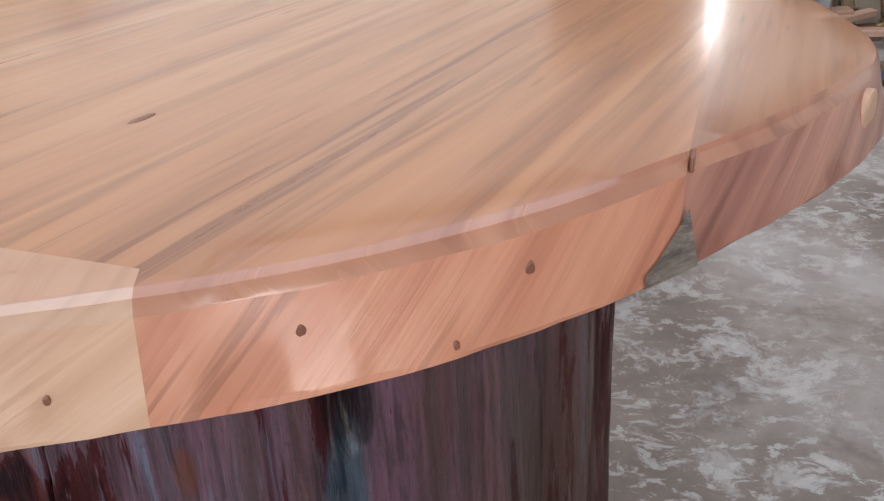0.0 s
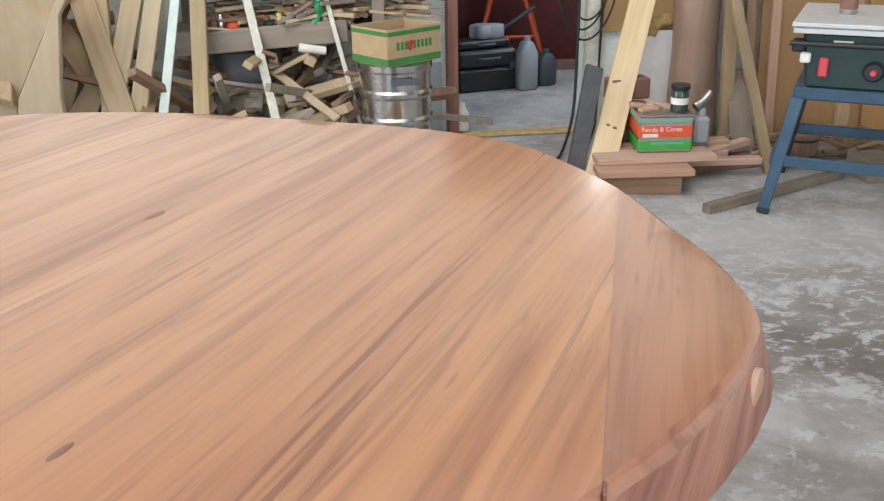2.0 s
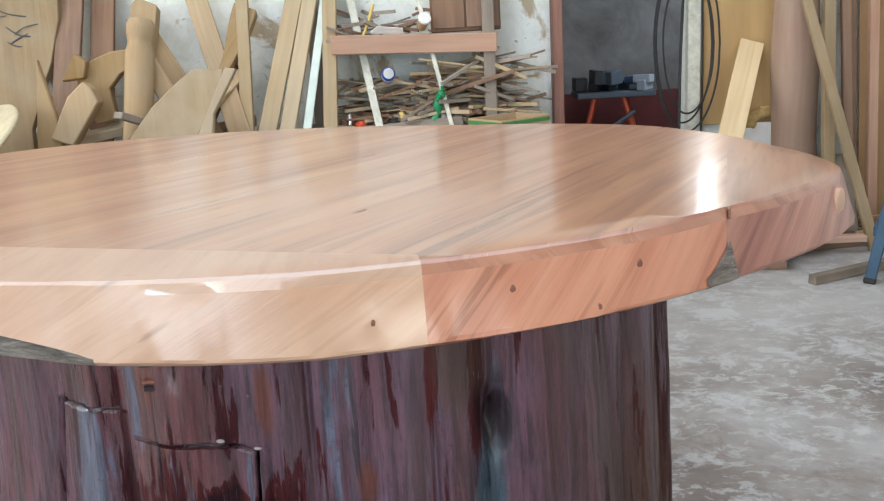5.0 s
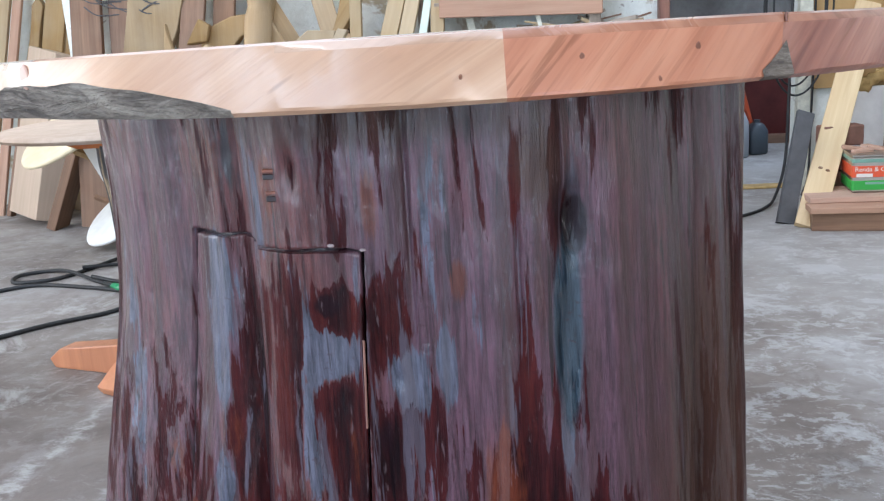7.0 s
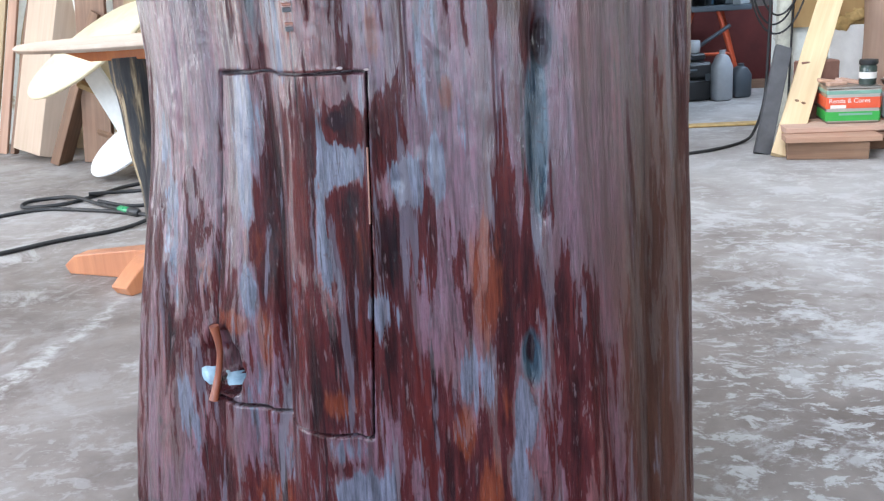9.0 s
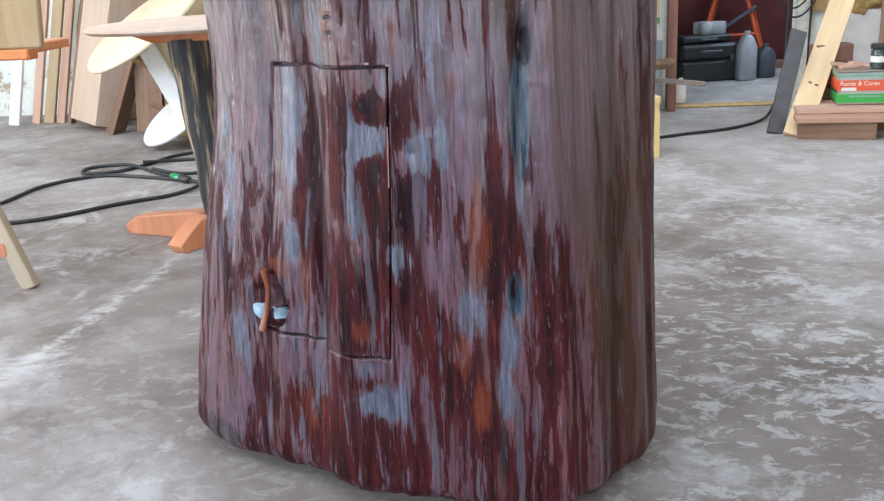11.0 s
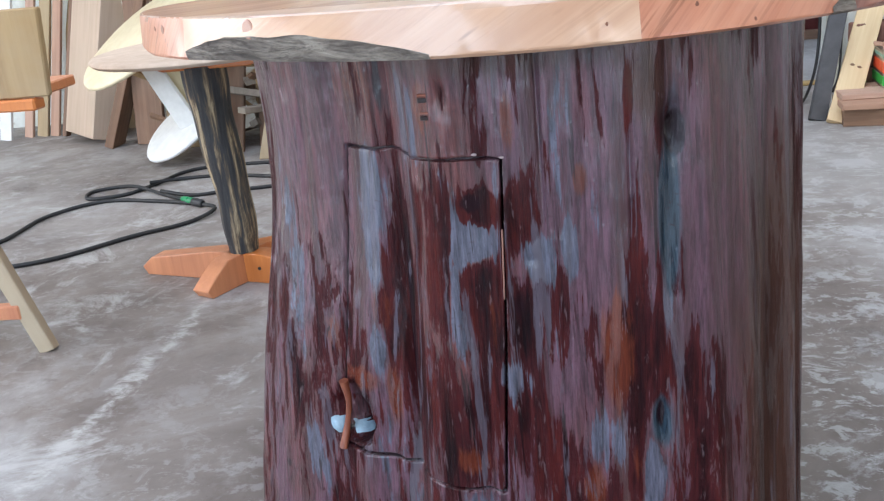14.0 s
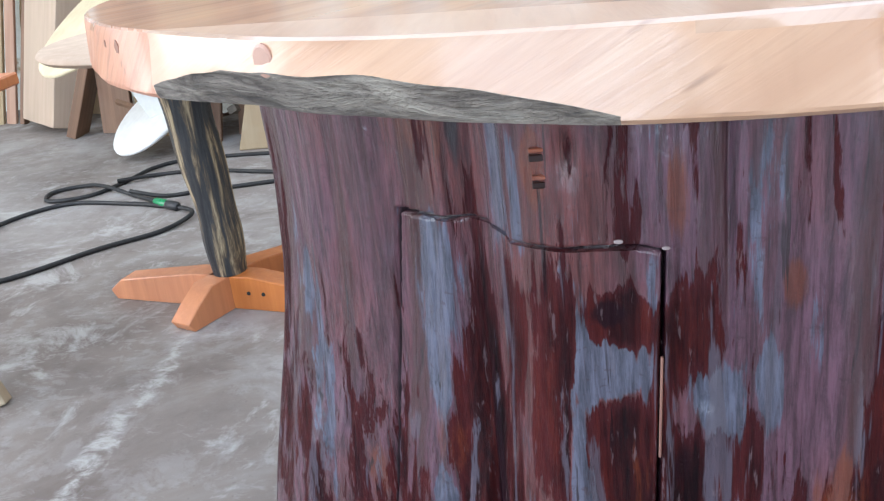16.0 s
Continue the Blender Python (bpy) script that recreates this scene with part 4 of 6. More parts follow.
def trunk_fields(X, Z, facing, groove):
    """Per-vertex strengths of the wear, sheen and shade fields, in two triples."""

    def sum_of(*groups):
        out = np.zeros(X.shape)
        for cx, cz, rx, rz, k in [f for g in groups for f in g]:
            d = ((X - cx) / rx) ** 2 + ((Z - cz) / rz) ** 2
            out = np.maximum(out, k * np.exp(-d ** 1.25))
        return out * facing

    # less skin low down: the weaker light there is put into the colour
    base = -0.06 + 0.24 * np.clip((Z - 0.45) / 0.45, -0.6, 1)
    skin = base + sum_of(SKIN) - 1.2 * sum_of(TORN)
    a = np.stack([skin, sum_of(SLATE_SHEEN, SLATE_SHEEN_LOW), sum_of(RUST)], -1).reshape(-1, 3)
    # the door's groove is darkened too, its shade put into the colour
    b = np.stack([np.maximum(sum_of(DARK_AND_SHADE), 1.3 * groove), sum_of(TEAL), sum_of(BROWN)], -1).reshape(-1, 3)
    return {"skin_sheen_rust": a, "shade_teal_brown": b}


def build_trunk():
    front, back, rows = 900, 90, 430
    ang = np.concatenate([np.linspace(math.pi * 0.97, math.pi * 2.06, front, endpoint=False), np.linspace(math.pi * 2.06, math.pi * 2.97, back, endpoint=False)])
    zs = np.linspace(0.03, 0.972, rows)
    A, Z = np.meshgrid(ang, zs)
    rot = radians(-11)
    ca, sa = np.cos(A - rot), np.sin(A - rot)
    p = 2.35
    R = ((np.abs(ca) / 0.415) ** p + (np.abs(sa) / 0.325) ** p) ** (-1 / p)
    low = np.clip(1 - Z / 0.95, 0, 1)
    R = R + 0.150 * low * np.clip(-np.cos(A), 0, 1) ** 2 + 0.022 * low * np.clip(np.cos(A), 0, 1) + 0.035 * low ** 1.3 * np.clip(-np.sin(A), 0, 1)
    R = R - 0.016 * np.clip(1 - (Z - 0.03) / 0.035, 0, 1) ** 2
    R = R + (0.026 * np.clip((Z - 0.76) / 0.21, 0, 1) ** 2 - 0.014 * np.exp(-((Z - 0.66) / 0.17) ** 2)) * np.clip(-np.cos(A), 0, 1)
    # the hollow flank beside the little door, and the swelling past it
    turn = np.degrees(A) % 360
    R = R - 0.090 * np.exp(-((turn - 220) / 20) ** 2) + 0.034 * np.exp(-((turn - 299) / 16) ** 2) - 0.014 * np.exp(-((turn - 273) / 8) ** 2)
    # lobes and ridges that run up the trunk
    ridge = np.zeros_like(R)
    one = np.zeros((rows, len(ang)))
    for i in range(rows):
        z = zs[i]
        for j in range(len(ang)):
            a = ang[j]
            x, y = math.cos(a), math.sin(a)
            one[i, j] = 0.024 * noise.noise((x * 4.5, y * 4.5, z * 0.8)) + 0.013 * noise.noise((x * 9, y * 9, z * 1.0 + 4)) + 0.0045 * noise.noise((x * 17, y * 17, z * 1.5 + 2)) + 0.0020 * noise.noise((x * 36, y * 36, z * 2.8 + 9)) + 0.0012 * noise.noise((x * 15, y * 15, z * 12 + 5)) + 0.0006 * noise.noise((x * 70, y * 70, z * 14))
    R = R + one
    X, Y = BASE.x + R * np.cos(A), BASE.y + R * np.sin(A)
    facing = np.sin(A) < -0.1

    def dent(cx, cz, rx, rz, depth):
        d = ((X - cx) / rx) ** 2 + ((Z - cz) / rz) ** 2
        return depth * np.exp(-d) * facing

    D = dent(0.005, 0.835, 0.009, 0.030, 0.020) + dent(-0.002, 0.70, 0.011, 0.10, 0.010) + dent(-0.536, 0.335, 0.010, 0.020, 0.014)
    D = D + dent(-0.014, 0.43, 0.010, 0.05, 0.014) + dent(-0.381, 0.90, 0.004, 0.075, 0.008) + dent(-0.163, 0.86, 0.0035, 0.12, 0.006) + dent(-0.050, 0.78, 0.0035, 0.10, 0.006) + dent(-0.385, 0.48, 0.006, 0.24, 0.012)
    D = D + dent(0.15, 0.5, 0.010, 0.5, 0.008) + dent(-0.587, 0.59, 0.010, 0.3, 0.010) + dent(-0.183, 0.665, 0.006, 0.010, 0.004) + dent(-0.29, 0.89, 0.006, 0.02, 0.006)
    hole = ((X + 0.498) / 0.035) ** 2 + ((Z - 0.362) / 0.048) ** 2 + 0.25 * np.sin(X * 190) * np.sin(Z * 120)
    D = D + 0.062 * np.clip((1.25 - hole) / 0.55, 0, 1) * facing
    dist, inside = panel_distance(X, Z)
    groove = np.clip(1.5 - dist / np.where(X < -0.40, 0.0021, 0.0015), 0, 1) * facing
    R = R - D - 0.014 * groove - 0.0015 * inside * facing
    X, Y = BASE.x + R * np.cos(A), BASE.y + R * np.sin(A)
    n = len(ang)
    co = np.stack([X, Y, Z], -1).reshape(-1, 3)
    idx = np.arange(rows * n).reshape(rows, n)
    a, b = idx[:-1], np.roll(idx, -1, 1)[:-1]
    c, d = np.roll(idx, -1, 1)[1:], idx[1:]
    quads = np.stack([a, b, c, d], -1).reshape(-1, 4)
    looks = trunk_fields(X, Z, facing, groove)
    ins = (inside & facing & (dist > 0.0016))
    door = ins[:-1].reshape(-1) & ins[1:].reshape(-1)

    def made(q, name, label, caps):
        used, inv = np.unique(q, return_inverse=True)
        faces = inv.reshape(-1, 4).tolist()
        if caps:
            look_up = {int(u): k for k, u in enumerate(used)}
            faces += [[look_up[int(k)] for k in idx[-1]], [look_up[int(k)] for k in idx[0][::-1]]]
        me = bpy.data.meshes.new(name)
        me.from_pydata(co[used].tolist(), [], faces)
        me.polygons.foreach_set("use_smooth", [True] * len(me.polygons))
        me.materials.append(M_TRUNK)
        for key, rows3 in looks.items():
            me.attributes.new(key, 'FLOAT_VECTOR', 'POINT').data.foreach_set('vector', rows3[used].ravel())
        ob = new(name, me)
        ob.parent = bar_table
        ob.matrix_local = AT_BASE
        return tagged(ob, label)

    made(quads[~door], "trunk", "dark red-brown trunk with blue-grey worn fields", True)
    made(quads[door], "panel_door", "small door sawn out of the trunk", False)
    for x, y in ((-0.60, 0.84), (-0.52, 1.05), (0.10, 1.05), (0.12, 0.72)):
        part("foot", lathe([(0.05, 0.0), (0.055, 0.008), (0.055, 0.055), (0.05, 0.06)], 16), M_RUBBER, bar_table, "black foot", 40, pose_of=AT_BASE @ Matrix.Translation((x, y, 0)))
    flat = np.flatnonzero(facing.reshape(-1))

    def on_trunk(x, z):
        k = flat[np.argmin((co[flat, 0] - x) ** 2 + (co[flat, 2] - z) ** 2)]
        return Vector(co[k])

    for x, z, r in ((-0.250, 0.809, 0.0032), (-0.214, 0.808, 0.0026), (-0.2185, 0.716, 0.0034)):
        q = on_trunk(x, z)
        part("filler_dab", lathe([(r, -0.002), (r * 0.9, 0.0004), (r * 0.5, 0.0010)], 12), M_DAB, bar_table, "small pale dab of filler", 60, pose_of=AT_BASE @ Matrix.Translation(q) @ pose(0, 0, 0, 90, 0, 25 * x) @ Matrix.Diagonal((1.5, 0.7, 1, 1)))
    for z, w in ((0.890, 0.017), (0.866, 0.014)):
        q = on_trunk(-0.312, z)
        part("saw_notch", box(w, 0.006, 0.0035, 0.0008, (q.x, q.y, z)), M_SPLINTER, bar_table, "thin orange saw notch", pose_of=AT_BASE)
        part("saw_notch", box(w, 0.005, 0.0060, 0.0008, (q.x, q.y, z - 0.008)), M_CHAR, bar_table, "dark saw notch", pose_of=AT_BASE)
    part("splinter", tube([(-0.506, 0.652, 0.422), (-0.503, 0.655, 0.385), (-0.510, 0.658, 0.345), (-0.522, 0.650, 0.298)], 0.006, 8, 6, lambda q: 0.0080 - 0.003 * math.sin(q * 3.1)), M_SPLINTER, bar_table, "rusty splinter left in the hole", 60, pose_of=AT_BASE)
    # two added pieces stand in for the sky's glint inside the hole
    part("filler", wobbly_disc(0.027, 0.026, -0.010, 0.010, 2.7, 0.35, 24), M_HOLE_GLINT, bar_table, "pale blue-white glossy filler in the hole", 60, pose_of=AT_BASE @ pose(-0.490, 0.690, 0.328, 40, 6, 20))
    part("filler", wobbly_disc(0.016, 0.024, -0.008, 0.008, 4.1, 0.3, 20), M_HOLE_GLINT, bar_table, "pale blue-white glossy filler in the hole", 60, pose_of=AT_BASE @ pose(-0.532, 0.672, 0.338, 60, -30, 10))
    part("hinge", tube([(-0.2195, 0.520, 0.71), (-0.2235, 0.517, 0.61)], 0.0013, 8, 4), M_JAMB, bar_table, "thin brown hinge", 60, pose_of=AT_BASE)


build_trunk()

# ---- round table on a charred post ----
ROUND = Vector((-1.255, 2.235, 0))
round_table = thing("round_table", "round table, pale top on a charred post with orange feet", "table", m=Matrix.Translation(ROUND))


part("tabletop", wobbly_disc(0.41, 0.44, 0.780, 0.801, 3.3), M_FAWN, round_table, "pale round top with an orange rim", 40, pose_of=Matrix.Translation((0.01, 0.10, 0)))
part("bracket", outline([(-0.22, 0.772), (0.22, 0.772), (0.16, 0.738), (-0.13, 0.738)], 0.12), M_ORANGE, round_table, "dark varnished bearer", 40)
part("post", tube([(-0.018, 0.0, 0.745), (-0.012, 0, 0.55), (0.008, 0, 0.30), (0.010, 0, 0.105)], 0.066, 18, 12, lambda s: 0.073 - 0.020 * s + 0.003 * math.sin(s * 17)), M_POST, round_table, "charred dark post", 60)
for a, reach in ((163, 0.43), (-17, 0.40), (62, 0.36), (242, 0.21)):
    part("foot", outline([(0.0, 0.0), (reach - 0.02, 0.0), (reach, 0.03), (reach - 0.05, 0.068), (0.10, 0.105), (0.0, 0.105)], 0.075), M_ORANGE, round_table, "orange varnished foot", 40, pose_of=pose(0, 0, 0, 0, 0, a))
for dx in (0.09, 0.14):
    part("bolt", lathe([(0.006, 0), (0.006, 0.003)], 10), M_BLACK, round_table, "", 40, pose_of=pose(0, 0, 0, 0, 0, -17) @ pose(dx, -0.038, 0.055, 90))

# ---- tall stand with a board front, cut off by the view's edge ----
stand = thing("work_stand", "tall wooden stand with a pale board front and splayed legs", "stand", m=Matrix.Translation((-1.825, 1.78, 0)))
part("front_board", outline([(-0.40, 0.782), (0.405, 0.785), (0.43, 1.005), (-0.40, 1.01)], 0.022, 0.004), M_TAN, stand, "pale pine board", pose_of=pose(0, -0.19, 0, 0, 0, -4))
part("rail", box(0.80, 0.05, 0.030, 0.005, (-0.03, -0.19, 0.753), rot=pose(0, 0, 0, 0, 0, -4)), M_ORANGE, stand, "orange-brown lower rail")
part("seat_board", box(0.66, 0.36, 0.03, 0.004, (-0.07, 0.0, 0.755)), M_ORANGE, stand, "orange-brown base board")
for x, y in ((0.115, -0.07), (-0.24, 0.16), (-0.40, -0.07), (-0.42, 0.16)):
    part("leg", outline([(-0.026, 0.0), (0.026, 0.0), (0.030, 0.80), (-0.030, 0.80)], 0.035), M_DUSTY, stand, "pale beige splayed leg", pose_of=pose(x, y, 0, 2 if y > 0 else -2, -19 if x > 0 else 9, 0))
part("stretcher", box(0.46, 0.035, 0.045, 0.004, (-0.17, -0.07, 0.11)), M_ORANGE, stand, "orange stretcher")

# ---- unfinished table lying against the timber ----
AXIS = Vector((-0.41, -0.39, 0.82)).normalized()
tipped = thing("tipped_table", "unfinished cream plywood table tipped over on its side", "table", m=pose(-2.24, 3.92, 0))
LEANING = AXIS.to_track_quat("Z", "Y").to_matrix().to_4x4()
part("tabletop", wobbly_disc(0.40, 0.38, -0.014, 0.014, 7.1), M_CREAM, tipped, "cream disc with dark streaks", 40, pose_of=Matrix.Translation((0, 0, 0.70)) @ LEANING)
part("base_disc", wobbly_disc(0.27, 0.26, -0.014, 0.014, 1.4), M_OFFWHITE, tipped, "off-white base disc", 40, pose_of=Matrix.Translation((0.04, 0.21, 0.18)) @ LEANING)
part("leg", outline([(-0.06, 0), (0.06, 0), (0.05, 0.52), (-0.05, 0.52)], 0.03, 0.003), M_OFFWHITE, tipped, "off-white board leg", pose_of=frame_along((0.10, 0.16, 0.20), (-0.06, 0.03, 0.67)))
part("leg", outline([(-0.06, 0), (0.06, 0), (0.05, 0.52), (-0.05, 0.52)], 0.03, 0.003), M_CREAM, tipped, "cream board leg", pose_of=frame_along((0.17, 0.22, 0.20), (0.04, 0.08, 0.67)))

# ---- boards leaning on the rear wall ----
single("panel_board", outline([(-0.19, 0), (0.19, 0), (0.19, 1.0), (-0.19, 1.03)], 0.17, 0.004), M_FAWN, "thick fawn panel leaning beside stacked boards", "board", m=frame_along((-3.14, 4.85, 0.03), (-2.93, 5.02, 1.0), (0.80, -0.60, 0)))
LEAN = "boards leaning on the wall"
for p0, p1, w, t, mat in (
    ((-3.62, 5.10, 0.0), (-3.33, 5.44, 1.75), 0.075, 0.03, M_TANPALE), ((-3.72, 5.10, 0.0), (-3.42, 5.44, 1.8), 0.06, 0.03, M_PINK), ((-3.52, 5.08, 0.0), (-3.24, 5.44, 1.75), 0.06, 0.028, M_PINK),
    ((-3.42, 5.04, 0.0), (-3.26, 5.3, 0.95), 0.03, 0.06, M_BROWN), ((-3.86, 5.05, 0.0), (-3.58, 5.44, 1.9), 0.08, 0.03, M_OFFWHITE), ((-3.30, 5.2, 0.0), (-3.02, 5.44, 1.6), 0.14, 0.03, M_TAN), ((-3.1, 5.25, 0.0), (-2.85, 5.44, 1.7), 0.16, 0.03, M_TAN)):
    plank("leaning_board", p0, p1, w, t, mat, "rough-sawn board leaning on the limewashed wall", "board", LEAN)
for p0, p1, w, t, mat in (
    ((-2.62, 4.60, 0.0), (-2.52, 4.81, 1.9), 0.18, 0.035, M_BROWN), ((-2.42, 4.66, 0.0), (-2.36, 4.82, 1.7), 0.12, 0.03, M_BROWN),
    ((-1.97, 4.2, 0.0), (-1.82, 4.78, 1.8), 0.13, 0.03, M_BROWN), ((-1.78, 4.3, 0.0), (-1.70, 4.78, 1.6), 0.12, 0.03, M_BROWN),
    ((-0.70, 4.1, 0.0), (-1.56, 4.74, 1.30), 0.105, 0.04, M_TAN), ((-0.75, 3.95, 0.0), (-1.27, 4.78, 1.5), 0.11, 0.035, M_TAN), ((-1.62, 4.25, 0.0), (-2.04, 4.7, 1.16), 0.06, 0.03, M_TANPALE)):
    plank("leaning_board", p0, p1, w, t, mat, "rough-sawn board leaning on the limewashed wall", "board", LEAN)
for p0, p1, w, t, mat in (
    ((-1.50, 3.9, 0.0), (-1.01, 4.72, 1.12), 0.054, 0.03, M_BROWN), ((-0.93, 4.0, 0.0), (-0.99, 4.76, 1.5), 0.062, 0.04, M_TANPALE),
    ((-1.02, 3.98, 0.0), (-0.68, 4.78, 1.5), 0.088, 0.03, M_TANPALE), ((-0.89, 3.98, 0.0), (-0.60, 4.78, 1.5), 0.075, 0.03, M_TANPALE),
    ((-0.56, 4.1, 0.0), (-0.52, 4.70, 1.5), 0.07, 0.045, M_TANPALE), ((-1.26, 4.04, 0.0), (-1.03, 4.70, 0.92), 0.07, 0.05, M_TANPALE),
    ((-2.87, 4.60, 0.0), (-2.53, 4.72, 0.86), 0.055, 0.16, M_BROWN), ((-3.00, 5.15, 0.0), (-2.92, 5.44, 1.40), 0.07, 0.03, M_TANPALE), ((-2.83, 5.2, 0.0), (-2.85, 5.44, 1.30), 0.10, 0.03, M_TAN), ((-2.1, 4.55, 0.0), (-2.3, 4.80, 1.5), 0.08, 0.03, M_PINK)):
    plank("leaning_board", p0, p1, w, t, mat, "rough-sawn board leaning on the limewashed wall", "board", LEAN)
plank("metal_strip", (-0.77, 4.0, 0.0), (-0.53, 4.78, 1.5), 0.042, 0.012, plain("pale_green_strip", (0.62, 0.70, 0.62), 0.4), "pale greenish white strip leaning among the boards", "strip")
plank("white_strip", (-0.17, 4.15, 0.0), (-0.44, 4.74, 1.4), 0.04, 0.025, M_WHITEWOOD, "off-white lath leaning on the rack", "strip")
plank("white_strip", (0.22, 4.25, 0.0), (-0.08, 4.60, 1.35), 0.022, 0.02, M_WHITEWOOD, "thin off-white lath leaning on the rack", "strip")


def cut_leg(p0, p1, w, t, mat, curve, seed, knob=False):
    """A bandsawn chair or table leg with swept edges."""
    L = (Vector(p1) - Vector(p0)).length
    left, right = [], []
    n = 12
    for i in range(n + 1):
        s = i / n
        mid = curve * math.sin(math.pi * s * 1.15)
        hw = w / 2 * (0.75 + 0.35 * math.cos(math.tau * s + seed) + (0.25 if s < 0.1 else 0))
        left.append((mid - hw, s * L))
        right.append((mid + hw, s * L))
    pts = right + ([(left[-1][0] + w * 0.25, L + w * 0.35)] if knob else []) + left[::-1]
    return single("cut_leg", outline(pts, t, 0.004), mat, "bandsawn curved leg blank in pale dusty wood", "furniture part", "leg blanks", m=frame_along(p0, p1))


for k, (p0, p1, w, t, mat, cv, knob) in enumerate((
    ((-1.56, 4.1, 0.0), (-1.49, 4.70, 1.34), 0.125, 0.07, M_TAN, 0.0, True), 
    ((-1.35, 4.0, 0.50), (-1.05, 4.55, 1.0), 0.16, 0.05, M_TAN, -0.07, False), 
    ((-3.16, 5.22, 0.0), (-3.06, 5.42, 1.2), 0.24, 0.06, M_TAN, 0.05, True), ((-3.32, 5.2, 0.0), (-3.22, 5.42, 1.3), 0.16, 0.06, M_TAN, -0.04, True),
    ((-1.15, 4.2, 0.25), (-0.78, 4.6, 1.02), 0.10, 0.05, M_TANPALE, 0.04, False), ((-1.30, 4.3, 0.7), (-0.95, 4.7, 1.30), 0.12, 0.05, M_TAN, 0.05, False), ((-1.9, 4.3, 0.7), (-1.35, 4.6, 0.85), 0.12, 0.05, M_TANPALE, 0.05, False))):
    cut_leg(p0, p1, w, t, mat, cv, k * 1.3, knob)

def dusty_blank(pts, tilt, base, label):
    """A broad sawn blank leaning back on the timber behind it."""
    single("sawn_blank", outline(pts, 0.045, 0.004), M_DUSTY, label, "furniture part", "sawn blanks", m=pose(*base, 0, 0, 0) @ pose(0, 0, 0, tilt, 0, 0))


dusty_blank([(-0.45, 0.0), (-0.02, 0.0), (0.03, 0.48), (0.16, 0.72), (0.29, 0.95), (0.31, 1.03), (0.17, 1.04), (0.09, 0.98), (-0.03, 0.88), (-0.20, 0.68), (-0.29, 0.56)], -6, (-1.30, 4.0, 0.0), "broad dusty sawn blank with a curved edge leaning on timber")
dusty_blank([(-0.18, 0.0), (0.10, 0.0), (0.07, 0.50), (0.11, 0.83), (0.23, 1.03), (0.18, 1.04), (0.03, 0.74), (-0.10, 0.50)], -6, (-1.15, 3.95, 0.0), "dusty triangular sawn blank leaning among leg blanks")


def block(pts, depth, y, mat, label):
    """A thick sawn chunk, its outline given in x and z, lodged among the timber."""
    cx, z0 = sum(q[0] for q in pts) / len(pts), min(q[1] for q in pts)
    single("sawn_block", outline([(x - cx, z - z0) for x, z in pts], depth, 0.006), mat, label, "furniture part", "sawn blocks", m=pose(cx, y, z0, -5, 0, 6))


block([(-1.86, 0.74), (-1.76, 0.70), (-1.62, 0.90), (-1.645, 0.965), (-1.68, 1.0), (-1.76, 0.93)], 0.12, 4.20, M_TAN, "thick tan sawn block with a rounded end on the heap")
block([(-1.95, 0.55), (-1.80, 0.55), (-1.83, 0.86), (-1.885, 1.12)], 0.05, 4.17, M_TAN, "narrow pointed tan wedge standing on the heap")
block([(-1.78, 0.93), (-1.76, 1.03), (-1.70, 1.09), (-1.60, 1.13), (-1.50, 1.14), (-1.47, 1.06), (-1.56, 1.02), (-1.62, 0.95), (-1.60, 0.80), (-1.70, 0.78)], 0.08, 4.38, M_TAN, "curved tan bracket blank lodged behind the round post")
block([(-1.83, 1.0), (-1.72, 1.01), (-1.70, 1.09), (-1.755, 1.13)], 0.08, 4.34, M_TAN, "small tan triangular chunk on the heap")
block([(-1.47, 1.10), (-1.39, 1.12), (-1.30, 0.95), (-1.17, 0.82), (-1.23, 0.74), (-1.36, 0.86)], 0.07, 4.34, M_TAN, "slanting tan brace blank lodged on the heap")
_p = lathe([(0.066, 0.0), (0.068, 0.01), (0.070, 0.6), (0.069, 1.14), (0.058, 1.185), (0.062, 1.205), (0.070, 1.23), (0.070, 1.27), (0.056, 1.30), (0.02, 1.312)], 24)
for v in _p.verts:
    v.co.xy *= 1 + 0.05 * noise.noise(v.co * 9)
single("round_post", _p, M_TAN, "round tan turned post with a knob head leaning on timber", "post", m=frame_along((-1.55, 4.12, 0.0), (-1.41, 4.34, 1.30)), smooth=40)
_rim = random.Random(8)
_l = [(-0.20 + 0.30 * u ** 1.1 + _rim.uniform(-0.008, 0.008), 1.75 * u) for u in [k / 16 for k in range(17)]]
_q = [(0.02 + 0.38 * u + 0.03 * math.sin(u * 11) + _rim.uniform(-0.010, 0.010), 1.75 * u) for u in [k / 16 for k in range(17)]]
single("bark_edged_board", outline(_q[:1] + _q[1:] + _l[::-1], 0.05, 0.004), M_OLIVE, "broad olive-brown board with a wavy bark edge", "board", LEAN, m=pose(-2.24, 4.42, 0, -8))
